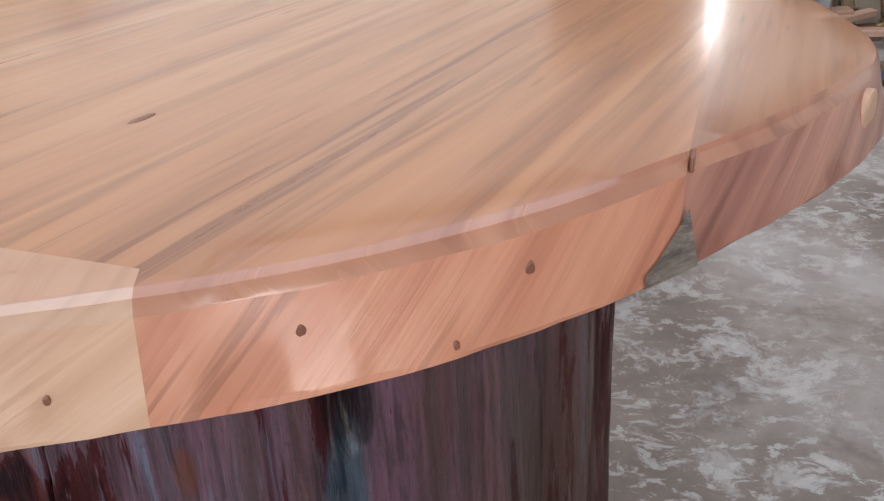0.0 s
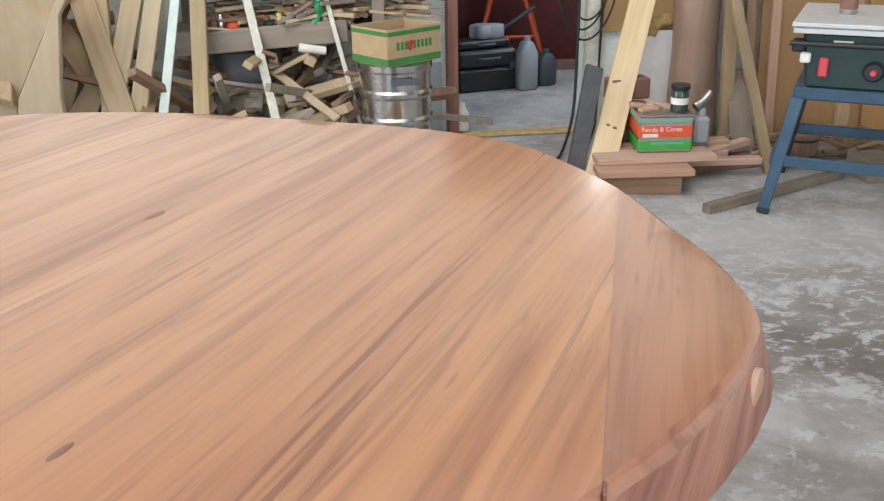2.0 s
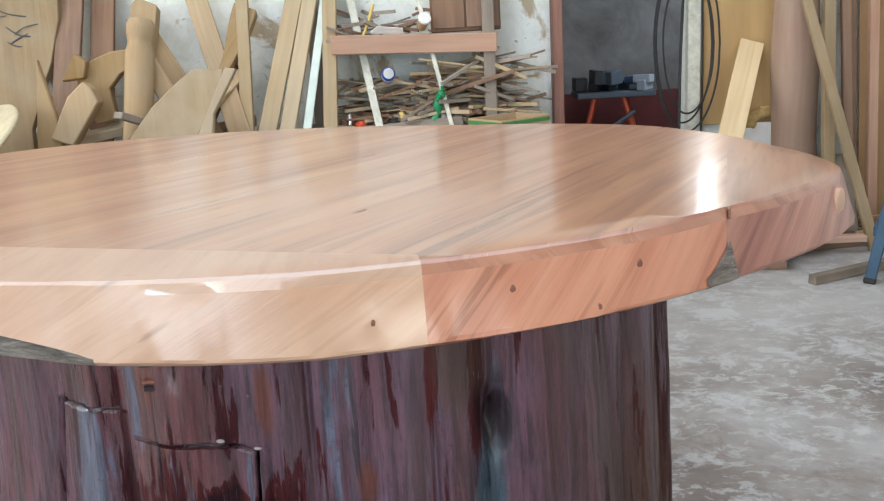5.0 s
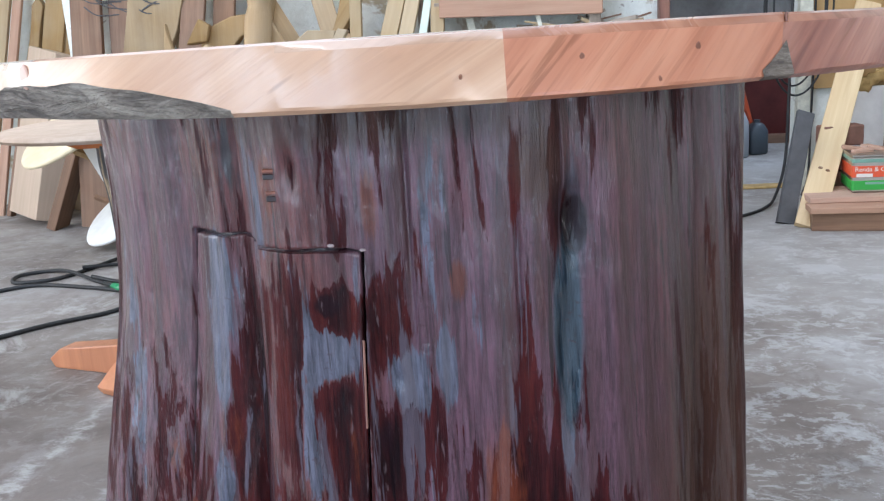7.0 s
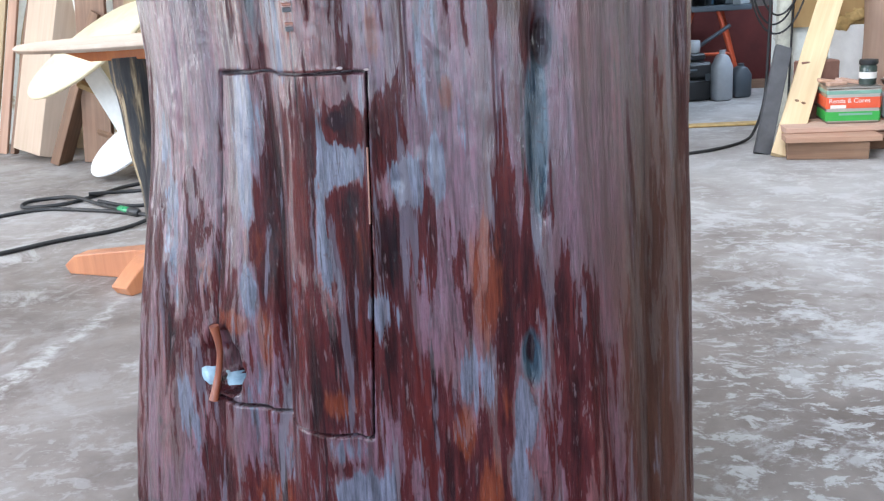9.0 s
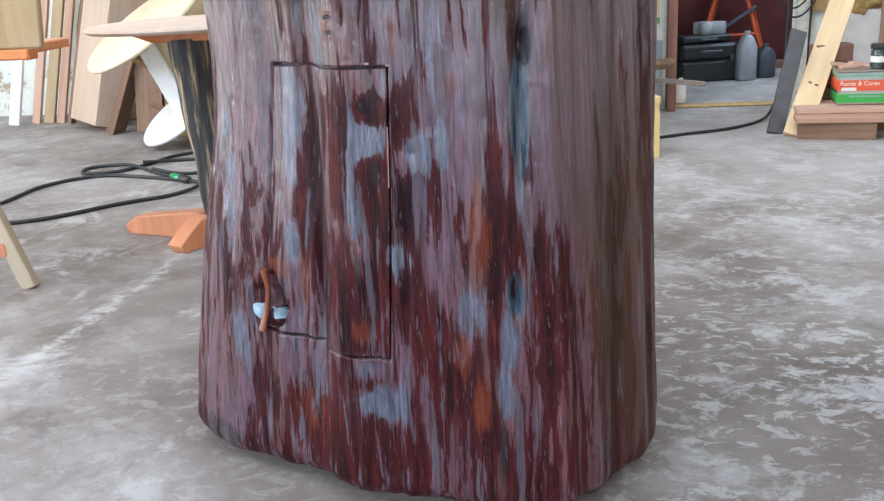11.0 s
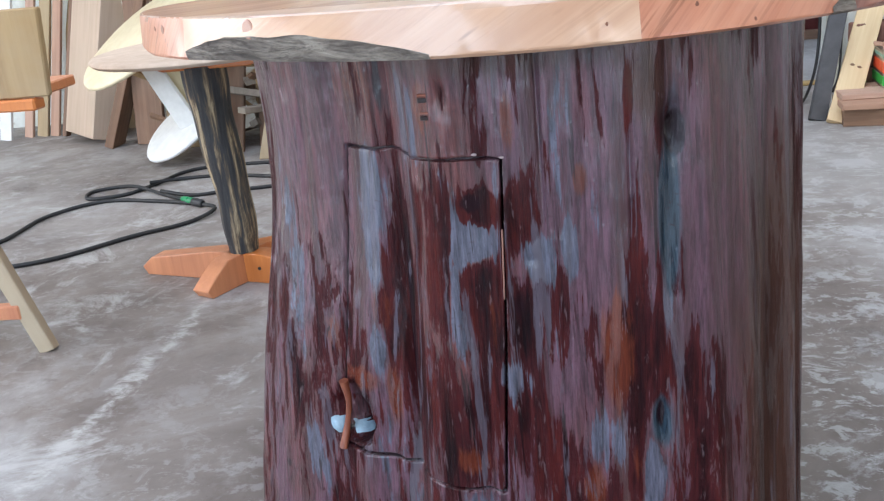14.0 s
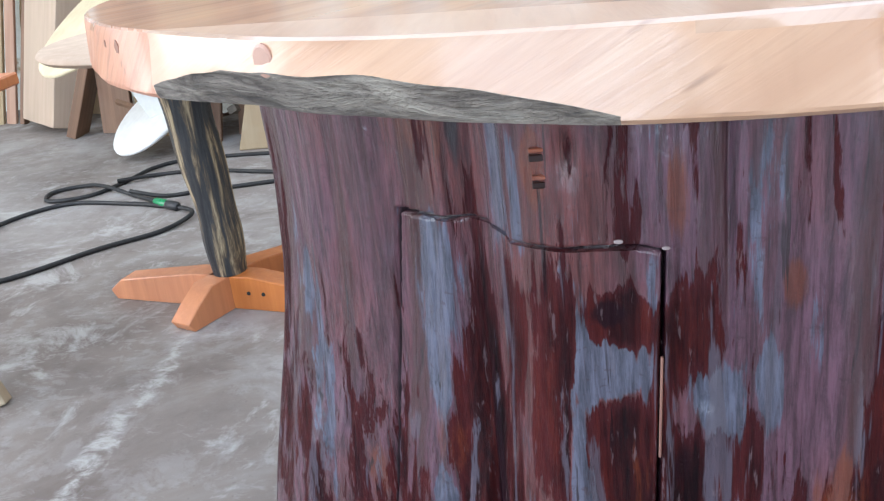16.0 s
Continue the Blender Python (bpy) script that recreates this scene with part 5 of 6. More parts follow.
# heap that carries the raised pieces
def scrap_heap(name, x0, x1, y0, y1, top, count, seed, mats, label, size=(0.12, 0.5)):
    """Loose offcuts thrown on a heap, as one uncountable mass per wood."""
    rnd = random.Random(seed)
    for mi, mat in enumerate(mats):
        bm = bmesh.new()
        for _ in range(count // len(mats)):
            L, w, t = rnd.uniform(*size), rnd.uniform(0.02, 0.07), rnd.uniform(0.012, 0.04)
            cx = rnd.uniform(x0, x1)
            u = (cx - x0) / (x1 - x0)
            cap = top * (0.55 + 0.45 * math.sin(math.pi * min(1, max(0, u))))
            rot = pose(0, 0, 0, rnd.uniform(55, 125), rnd.uniform(-40, 40), rnd.uniform(0, 360))
            at = Vector((cx, rnd.uniform(y0, y1), 0))
            z = rnd.uniform(0.03, 1.0) * cap
            box(w, t, L, 0.002, at + Vector((0, 0, max(0.03, z))), bm, rot)
        for v in bm.verts:
            v.co.z = max(v.co.z, 0.004)
            v.co.y = min(v.co.y, 4.84)
        single(name, bm, mat, label, "offcuts", kind="stuff")


scrap_heap("offcut_heap", -2.2, -0.7, 4.25, 4.7, 0.75, 90, 5, (M_TAN, M_BROWN, M_GREYWOOD), "heap of dusty offcuts below the leaning boards")

def shelf_sticks(x0, x1, z0, z1, y0, y1, count, seed, mats, label, lo=0.15, hi=0.5):
    rnd = random.Random(seed)
    for mat in mats:
        bm = bmesh.new()
        for _ in range(count // len(mats)):
            L, w, t = rnd.uniform(lo, hi), rnd.uniform(0.012, 0.035), rnd.uniform(0.008, 0.02)
            a = rnd.gauss(0, 22)
            rot = pose(0, 0, 0, 90 + rnd.gauss(0, 12), 0, 90 + a) 
            c = Vector((rnd.uniform(x0, x1), rnd.uniform(y0, y1), z0 + (z1 - z0) * rnd.random() ** 1.3))
            box(w, t, L, 0.001, c - rot.to_3x3() @ Vector((0, 0, L / 2)), bm, rot)
        for v in bm.verts:
            v.co.y = min(v.co.y, 4.84)
            v.co.z = max(v.co.z, z0)
        single("stick_pile", bm, mat, label, "sticks", kind="stuff")


scrap_heap("offcut_heap", -0.75, 0.32, 4.40, 4.75, 0.58, 70, 15, (M_TANPALE, M_GREYWOOD, M_BROWN), "heap of offcuts under the rack shelf", (0.15, 0.55))

# ---- the rack with offcuts, box and drum ----
rack = thing("timber_rack", "rough wooden rack full of offcuts against the limewashed wall", "rack", m=Matrix.Translation((-0.2, 4.5, 0)))
def rail(name, length, w, t, mat, parent, at, label, ry=0.0):
    part(name, box(w, t, length, 0.005, (0, 0, -length / 2)), mat, parent, label, pose_of=pose(*at, 0, 90 + ry, 0))


rail("crossbeam", 0.80, 0.105, 0.045, M_GREYWOOD, rack, (-0.07, -0.04, 0.640), "greyish lower crossbeam", -3)
rail("crossbeam", 0.84, 0.095, 0.045, M_PINK, rack, (0.10, 0.0, 1.085), "brown upper crossbeam", 2)
part("shelf", box(1.0, 0.34, 0.02, 0.003, (0, 0.17, 0.655)), M_GREYWOOD, rack, "dusty shelf board")
part("shelf", box(0.86, 0.30, 0.02, 0.003, (0.08, 0.17, 1.11)), M_GREYWOOD, rack, "upper shelf board")
for x, y in ((0.48, 0.03), (-0.44, 0.30), (0.48, 0.30)):
    part("post", box(0.06, 0.06, 1.6, 0.005, (x, y, 0)), M_GREYWOOD, rack, "rough post")
cab = thing("wooden_chest", "plain brown wooden chest standing on the rack", "chest", m=pose(0.17, 4.70, 1.131))
part("chest_body", box(0.36, 0.22, 0.40, 0.006), M_BROWN, cab, "")
for sx in (-1, 1):
    door = part("chest_door", box(0.165, 0.012, 0.36, 0.003, (sx * 0.087, -0.117, 0.02)), M_BROWN, cab, "plain door")
    part("knob", lathe([(0.008, 0), (0.010, 0.006), (0.006, 0.012)], 12), M_TINSIDE, door, "small metal knob", 40, pose_of=pose(sx * 0.02, -0.123, 0.2, 90))
for x, r, h, mat, label in ((-0.49, 0.020, 0.06, M_BRICK, "small reddish pot on the rack shelf"), (-0.40, 0.030, 0.045, M_CANRED, "squat orange pot on the rack shelf"), (-0.455, 0.016, 0.085, M_STEEL, "small metal tube on the rack shelf"),
                            (-0.225, 0.034, 0.055, M_BLACK, "small black pot on the rack shelf"), (-0.185, 0.018, 0.08, M_YELLOW, "small yellow tube on the rack shelf"), (-0.06, 0.015, 0.09, M_INKWHITE, "small white vial on the rack shelf"),
                            (-0.115, 0.020, 0.05, M_INKWHITE, "short white pot on the rack shelf"), (0.03, 0.017, 0.07, M_INKWHITE, "small white bottle on the rack shelf")):
    single("small_pot", lathe([(r * 0.9, 0), (r, 0.004), (r, h * 0.8), (r * 0.75, h * 0.86), (r * 0.78, h), (r * 0.6, h * 1.01)], 14), mat, label, "pot", "pots on the rack", m=pose(x, 4.485, 0.667), smooth=40)
single("paper_roll", tube([(-0.10, 4.40, 0.60), (0.02, 4.42, 0.575)], 0.02, 12, 3), M_INKWHITE, "white paper roll pushed among offcuts", "roll", smooth=40)
_w = bmesh.new()
for k in range(16):
    rnd = random.Random(70 + k)
    x, z = rnd.uniform(-2.55, -2.12), rnd.uniform(1.14, 1.42)
    d = rnd.choice((-1, 1))
    piece = tube([(x, 4.58, z), (x + 0.08, 4.56, z + d * 0.05), (x + 0.19, 4.59, z + d * rnd.uniform(0.03, 0.12))], rnd.uniform(0.002, 0.0045), 6, 4)
    tmp = bpy.data.meshes.new("tmp")
    piece.to_mesh(tmp)
    _w.from_mesh(tmp)
    bpy.data.meshes.remove(tmp)
single("twig_tangle", _w, M_DARKPLANK, "tangle of dark twigs and wire on the leaning planks", "twigs", kind="stuff", smooth=60)
single("chisel", tube([(-0.36, 4.55, 1.135), (-0.33, 4.56, 1.20), (-0.30, 4.58, 1.29)], 0.009, 8, 5), M_YELLOW, "yellow tool handle leaning on the upper shelf", "tool", smooth=60)
single("white_paper", outline([(-0.09, 0), (0.09, 0.02), (0.07, 0.06), (-0.06, 0.045)], 0.004, 0), M_INKWHITE, "crumpled white paper on the upper shelf", "paper", m=pose(-0.24, 4.51, 1.132, 35, 12, 20))
_b = thing("takeaway_cup", "brown cup with a white lid lying on the upper shelf", "cup", m=pose(-0.06, 4.53, 1.165, 60, 25, 0))
part("cup_body", lathe([(0.022, 0), (0.024, 0.003), (0.032, 0.085), (0.031, 0.088)], 18), M_CARD, _b, "", 40)
part("lid", lathe([(0.033, 0.088), (0.034, 0.092), (0.030, 0.099)], 18), M_INKWHITE, _b, "white lid", 40)
shelf_sticks(-0.5, 0.0, 1.132, 1.25, 4.52, 4.78, 30, 61, (M_BROWN, M_GREYWOOD), "offcuts heaped on the upper rack shelf", 0.08, 0.25)
scrap_heap("offcut_heap", -0.66, 0.02, 4.30, 4.8, 0.52, 110, 11, (M_TANPALE, M_GREYWOOD, M_BROWN), "offcuts heaped on the floor below the rack")


shelf_sticks(-0.55, 0.12, 0.677, 0.90, 4.45, 4.8, 120, 21, (M_GREYWOOD, M_BROWN, M_TANPALE), "loose sticks and offcuts heaped on the rack shelf", 0.08, 0.28)
shelf_sticks(0.02, 0.45, 0.70, 0.98, 4.5, 4.8, 90, 22, (M_GREYWOOD, M_TANPALE, M_BROWN), "bundle of thin sticks on the rack shelf")
single("crushed_bottle", tube([(0.0, 0, 0), (0.02, 0.0, 0.08), (-0.01, 0, 0.16), (0.02, 0, 0.24), (0.01, 0, 0.29)], 0.04, 9, 4, lambda s: 0.042 - 0.02 * abs(math.sin(s * 9)) if s < 0.8 else 0.014), M_GREENPLASTIC, "crumpled green plastic bottle on the rack", "bottle", m=pose(-0.02, 4.46, 0.70, 8, 14, 0) @ Matrix.Scale(0.62, 4), smooth=30)
_b = thing("drink_can", "blue drink can lying among the offcuts", "can", m=pose(-0.24, 4.42, 0.93, 78, 20, 0))
part("can_body", lathe([(0.028, 0), (0.033, 0.006), (0.033, 0.11), (0.027, 0.12)], 20), M_BLUEPLASTIC, _b, "blue printed side", 40)
part("can_lid", lathe([(0.026, 0.1205), (0.026, 0.123), (0.02, 0.124)], 20), M_TINSIDE, _b, "tin lid", 40)
part("label_patch", lathe([(0.0335, 0.045), (0.0335, 0.075)], 20), M_INKWHITE, _b, "white band", 40)
single("dark_sack", wobbly_disc(0.15, 0.10, 0.0, 0.15, 2.2, 0.25, 28), plain("grey_sack", (0.13, 0.13, 0.14), 0.8), "grey crumpled sack under the rack", "sack", m=pose(-0.36, 4.62, 0.412), smooth=60)
single("sack_crate", box(0.34, 0.26, 0.41, 0.01, (-0.36, 4.64, 0.0)), M_GREYWOOD, "grey wooden crate under the rack", "crate")

# steel drum and the cardboard box on it
DRUM = (0.325, 4.14, 0.0)
drum = thing("steel_drum", "shiny steel drum with ribs, carrying a cardboard box", "drum", m=Matrix.Translation(DRUM))
prof = [(0.15, 0.0), (0.16, 0.01)]
for z in (0.08, 0.20, 0.32, 0.44):
    prof += [(0.158, z - 0.02), (0.166, z - 0.008), (0.166, z + 0.008), (0.158, z + 0.02)]
part("drum_body", lathe(prof + [(0.158, 0.535), (0.166, 0.545), (0.166, 0.570), (0.15, 0.572)], 48), M_STEEL, drum, "", 30)
part("label_patch", box(0.12, 0.002, 0.03, 0.0, (0.03, -0.166, 0.49)), M_DKJUG, drum, "dark printed plate")
carton = thing("cardboard_box", "printed cardboard box with green bands standing on a steel drum", "box", m=pose(0.335, 4.145, 0.573, 0, 0, 36))
CW, CD, CH = 0.30, 0.245, 0.155
for nm, sx, sy, ax, ay in (("carton_side", CW, 0.005, 0, -CD / 2), ("carton_side", CW, 0.005, 0, CD / 2), ("carton_side", 0.005, CD - 0.006, -CW / 2, 0), ("carton_side", 0.005, CD - 0.006, CW / 2, 0)):
    part(nm, box(sx, sy, CH, 0.0012, (ax, ay, 0.0)), M_CARD, carton, "")
part("carton_bottom", box(CW - 0.012, CD - 0.012, 0.006, 0.001, (0, 0, 0.0)), M_CARD, carton, "")
for z, h in ((0.003, 0.030), (0.128, 0.018)):
    for nm, sx, sy, ax, ay in (("band", CW + 0.002, 0.0015, 0, -CD / 2 - 0.0032), ("band", 0.0015, CD, -CW / 2 - 0.0032, 0)):
        part(nm, box(sx, sy, h, 0.0, (ax, ay, z)), M_GREENINK, carton, "green printed band")
for k in range(9):
    at = (-0.095 + k * 0.023, -CD / 2 - 0.0035)
    if k == 3:
        part("emblem", wobbly_disc(0.016, 0.021, 0, 0.0012, 1, 0), M_REDINK, carton, "red emblem", pose_of=pose(at[0], at[1], 0.082, 90))
    else:
        part("print_bar", box(0.015, 0.0012, 0.034, 0.0, (*at, 0.065)), M_GREENINK, carton, "green print bar")
single("plaster_patch", box(0.13, 0.012, 0.42, 0.004, (0.55, 4.842, 0.0)), plain("blue_grey_plaster", (0.40, 0.46, 0.47), 0.85, 0, 0.2, 8, 0.3), "blue-grey painted patch on the limewashed wall", "plaster", kind="structure")

# ---- beside the doorway ----
single("plywood_panel", box(0.40, 0.018, 0.94, 0.002, (1.655, 4.828, 0.55)), wood("thin_plywood", (0.56, 0.38, 0.18), (0.44, 0.28, 0.12), 0.6, 7, 0.6, 0.05), "brown plywood sheet fixed to the limewashed wall", "panel", kind="structure")
single("whiteboard", box(0.20, 0.02, 0.52, 0.003, (1.76, 4.80, 0.03)), M_OFFWHITE, "white board standing against the wall", "board")
_f = bmesh.new()
_r = random.Random(4)
for k in range(26):
    u = k / 25
    bmesh.ops.create_icosphere(_f, subdivisions=2, radius=_r.uniform(0.016, 0.034), matrix=Matrix.Translation((1.62 + 0.20 * u, 4.80 - _r.uniform(0, 0.012), 0.585 + 0.03 * math.sin(u * 9) + _r.uniform(-0.02, 0.02))) @ Matrix.Diagonal((1.3, 0.5, 1, 1)))
for v in _f.verts:
    v.co += 0.008 * noise.noise_vector(v.co * 40)
single("foam_bead", _f, M_FOAM, "lumpy yellowed foam along the plywood edge", "foam", smooth=60)
plank("pine_plank", (1.195, 3.88, 0.0), (1.727, 4.80, 0.985), 0.125, 0.028, M_PINE, "clean pale pine plank with two knots leaning by the doorway", "plank")
plank("dark_board", (1.115, 3.98, 0.0), (1.245, 4.16, 0.50), 0.078, 0.045, M_DARKPLANK, "short dark grey board leaning beside the pine plank", "board")
_p = bpy.data.objects["pine_plank"]
for dx, dz in ((-0.018, 0.335), (0.016, 0.33)):
    part("knot", lathe([(0.009, 0.0), (0.009, 0.001), (0.006, 0.0014)], 12), M_BROWN, _p, "", pose_of=pose(dx, -0.0145, dz, 90) @ Matrix.Diagonal((1.2, 0.8, 1, 1)))
single("wall_cable", tube([(1.43, 4.78, 2.2), (1.44, 4.77, 1.5), (1.45, 4.77, 0.9), (1.445, 4.77, 0.45), (1.43, 4.74, 0.1), (1.36, 4.6, 0.008)], 0.006, 8, 8), M_RUBBER, "black cable hanging down the door frame", "cable", smooth=60)
_c = thing("cable_coil", "black cable coiled on a hook over the doorway edge", "cable", m=Matrix.Translation((1.335, 4.72, 0.95)))
for k, (rx, rz, dy) in enumerate(((0.15, 0.42, 0.0), (0.175, 0.47, -0.02), (0.135, 0.37, -0.012))):
    part("loop", tube([(rx * math.cos(a) + 0.01 * k, dy + 0.01 * math.sin(3 * a), rz * math.sin(a) + 0.05) for a in [j * math.tau / 20 for j in range(20)]] + [(rx + 0.01 * k, dy, 0.05)], 0.0055, 7, 3), M_RUBBER, _c, "", 60)
part("hook", box(0.02, 0.08, 0.02, 0.003, (0.03, 0.04, 0.42)), M_TINSIDE, _c, "nail")
single("door_cable", tube([(1.33, 4.72, 1.3), (1.31, 4.7, 0.9), (1.30, 4.68, 0.5), (1.27, 4.60, 0.2), (1.19, 4.45, 0.05), (1.10, 4.30, 0.012), (0.9, 4.1, 0.01), (0.65, 3.98, 0.01), (0.42, 3.86, 0.01), (0.2, 3.80, 0.01), (-0.2, 3.7, 0.01)], 0.008, 8, 8), M_RUBBER, "black cable hanging in the doorway and running over the floor", "cable", smooth=60)

# stack of lumber with the paint can
STACK = "stacked lumber"
for p0, p1, w, t, mat in (
    ((1.20, 3.86, 0.042), (1.56, 3.80, 0.042), 0.10, 0.085, M_BROWN), ((1.60, 4.06, 0.03), (2.04, 4.12, 0.03), 0.09, 0.06, M_BROWN), ((1.22, 4.00, 0.04), (1.70, 4.05, 0.04), 0.12, 0.08, M_BROWN),
    ((1.18, 3.84, 0.100), (1.60, 3.80, 0.100), 0.13, 0.028, M_PINK), ((1.21, 3.98, 0.095), (1.86, 4.08, 0.095), 0.13, 0.028, M_PINK), ((1.55, 4.0, 0.075), (2.0, 3.96, 0.075), 0.06, 0.03, M_PINK),
    ((1.20, 3.95, 0.128), (1.74, 3.93, 0.128), 0.16, 0.026, M_PINK), ((1.30, 4.08, 0.128), (1.90, 4.12, 0.128), 0.09, 0.026, M_PINK), ((1.72, 3.98, 0.11), (2.02, 4.16, 0.11), 0.05, 0.03, M_PINK)):
    plank("lumber_piece", p0, p1, w, t, mat, "reddish sawn timber length in a low stack", "timber", STACK, side=(0, 1, 0))
CAN = pose(1.535, 4.045, 0.142, 0, 0, -6)
can = thing("paint_can", "square paint can printed red and green standing on stacked lumber", "can", m=CAN)
part("can_body", box(0.245, 0.235, 0.17, 0.008), M_TINSIDE, can, "")
for nm, z, h, mat in (("green_band", 0.006, 0.058, M_CANGREEN), ("red_band", 0.066, 0.066, M_CANRED), ("teal_band", 0.134, 0.030, M_CANTEAL)):
    part(nm, box(0.2475, 0.2375, h, 0.008, (0, 0, z)), mat, can, "printed band")
part("rim", box(0.25, 0.24, 0.006, 0.002, (0, 0, 0.168)), M_TINSIDE, can, "rolled rim")
lettering("Renda & Cores", 0.030, M_INKWHITE, can, pose(-0.02, -0.1195, 0.109, 90), name="lettering")
part("print_bar", box(0.07, 0.001, 0.016, 0.0, (-0.07, -0.1192, 0.074)), M_INKWHITE, can, "white print bar")
part("print_bar", box(0.15, 0.001, 0.010, 0.0, (0.01, -0.1192, 0.040)), M_CANTEAL, can, "pale print bar")
for k, (x, y, a) in enumerate(((1.47, 4.03, 20), (1.55, 4.09, -35), (1.50, 4.10, 70), (1.44, 4.07, -10))):
    single("wood_chip", box(0.10, 0.035, 0.016, 0.003, (0, 0, 0)), M_PINK, "small offcut lying on the paint can", "offcut", "chips on the can", m=pose(x, y, 0.316 + 0.003 * k, 4, 8 * (k % 2), a))
jar = thing("varnish_jar", "dark glass jar with a black lid standing on the paint can", "jar", m=pose(1.61, 4.02, 0.316))
part("jar_body", lathe([(0.036, 0), (0.040, 0.006), (0.040, 0.085), (0.034, 0.095)], 24), plain("dark_green_glass", (0.05, 0.07, 0.06), 0.1), jar, "", 40)
part("lid", lathe([(0.041, 0.095), (0.043, 0.098), (0.043, 0.115), (0.040, 0.118)], 24), M_BLACK, jar, "black lid", 40)
part("label_patch", lathe([(0.0406, 0.03), (0.0406, 0.06)], 24), M_INKWHITE, jar, "pale label", 40)
jar = thing("clear_jar", "clear plastic jug beside the paint can on the lumber", "jug", m=pose(1.735, 4.06, 0.142))
part("jug_body", box(0.075, 0.075, 0.13, 0.014), M_JUG, jar, "")
part("neck", lathe([(0.022, 0.13), (0.022, 0.15), (0.016, 0.17)], 16), M_JUG, jar, "", 40)
single("spray_gun", tube([(0, 0, 0), (0.03, 0, 0.02), (0.06, 0.0, 0.05), (0.07, 0.0, 0.075)], 0.02, 8, 4, lambda s: 0.024 - 0.010 * s), M_TINSIDE, "grey spray nozzle lying on the plastic jug", "nozzle", m=pose(1.70, 4.05, 0.315, 0, 0, 10), smooth=50)
for x, y, z, a in ((1.42, 4.22, 0.0, 5), (1.42, 4.23, 0.105, -4), (1.43, 4.22, 0.21, 3), (1.45, 4.30, 0.315, 8), (1.72, 4.24, 0.0, 2), (1.72, 4.25, 0.105, -3)):
    single("brick", box(0.20, 0.10, 0.10, 0.006), M_BRICK, "brown brick in a small pile behind the can", "brick", "bricks", m=pose(x, y, z, 0, 0, a))

# log, laths and hardboard on the far side
single("log_post", tube([(1.93, 4.66, 0.0), (1.925, 4.68, 0.5), (1.915, 4.68, 1.1), (1.92, 4.69, 1.9)], 0.11, 24, 8, lambda s: 0.125 - 0.012 * s + 0.006 * math.sin(s * 14)), M_LOG, "smooth greyish brown log standing against the wall", "log", smooth=60)
for p0, p1, w, t, mat in (((1.98, 4.32, 0.0), (2.05, 4.62, 1.5), 0.06, 0.04, M_OLIVE), ((2.06, 3.97, 0.0), (1.90, 4.56, 1.25), 0.05, 0.03, M_OLIVE), ((2.10, 4.34, 0.0), (2.15, 4.7, 1.7), 0.05, 0.03, M_BROWN),
                           ((2.18, 4.5, 0.0), (2.22, 4.76, 1.6), 0.045, 0.03, M_BROWN), ((2.03, 4.2, 0.0), (2.06, 4.45, 0.40), 0.12, 0.02, M_GREYWOOD), ((2.25, 4.42, 0.0), (2.29, 4.66, 1.8), 0.05, 0.035, M_PINK)):
    plank("leaning_lath", p0, p1, w, t, mat, "brown lath leaning beside the log", "lath", "laths by the log")
plank("hardboard_sheet", (2.55, 4.55, 0.0), (2.58, 4.80, 1.9), 0.62, 0.012, M_HARD, "large brown hardboard sheet leaning on the wall", "sheet", warp=0.0)
plank("hardboard_sheet", (3.05, 4.52, 0.0), (3.05, 4.78, 1.9), 0.46, 0.012, M_HARD, "brown hardboard sheet leaning on the wall", "sheet", warp=0.0)
plank("leaning_lath", (2.62, 4.38, 0.0), (2.72, 4.60, 1.6), 0.07, 0.03, M_TAN, "brown lath leaning on the hardboard", "lath", "laths by the log")
_b = thing("paint_bucket", "small brown wooden bucket with dark bands beside the laths", "bucket", m=pose(2.27, 4.12, 0.0))
part("bucket_body", lathe([(0.075, 0.0), (0.08, 0.01), (0.09, 0.15), (0.085, 0.155)], 24), M_BROWN, _b, "", 40)
for z in (0.04, 0.12):
    part("band", lathe([(0.0815 + 0.067 * z, z), (0.083 + 0.067 * z, z + 0.012)], 24), M_BLACK, _b, "dark band", 40)
shelf_sticks(2.0, 2.9, 0.004, 0.10, 4.05, 4.5, 50, 31, (M_BROWN, M_TAN), "small offcuts scattered on the floor by the laths", 0.08, 0.3)
plank("square_bar", (1.56, 3.50, 0.021), (2.35, 3.86, 0.021), 0.042, 0.042, M_GREYWOOD, "weathered square bar lying on the concrete floor", "bar", side=(0, 0, 1))

# ---- table saw on its blue stand ----
saw = thing("table_saw", "bench table saw with a pale top on a blue steel stand", "table saw", m=pose(2.26, 3.55, 0, 0, 0, -32))
part("saw_table", box(0.66, 0.62, 0.018, 0.004, (0, 0, 0.762)), M_SAWTOP, saw, "pale aluminium top")
part("table_rim", box(0.645, 0.605, 0.022, 0.003, (0, 0, 0.738)), M_SAWTOP, saw, "ribbed edge")
part("casing", outline([(-0.26, 0.52), (0.26, 0.52), (0.29, 0.738), (-0.29, 0.738)], 0.50, 0.012), M_SAWGREEN, saw, "dark green casing")
part("switch", box(0.035, 0.02, 0.075, 0.006, (-0.20, -0.262, 0.57)), M_SAWRED, saw, "red switch")
part("knob", lathe([(0.035, 0), (0.04, 0.008), (0.03, 0.03)], 20), M_BLACK, saw, "black hand wheel", 40, pose_of=pose(-0.02, -0.25, 0.60, 90))
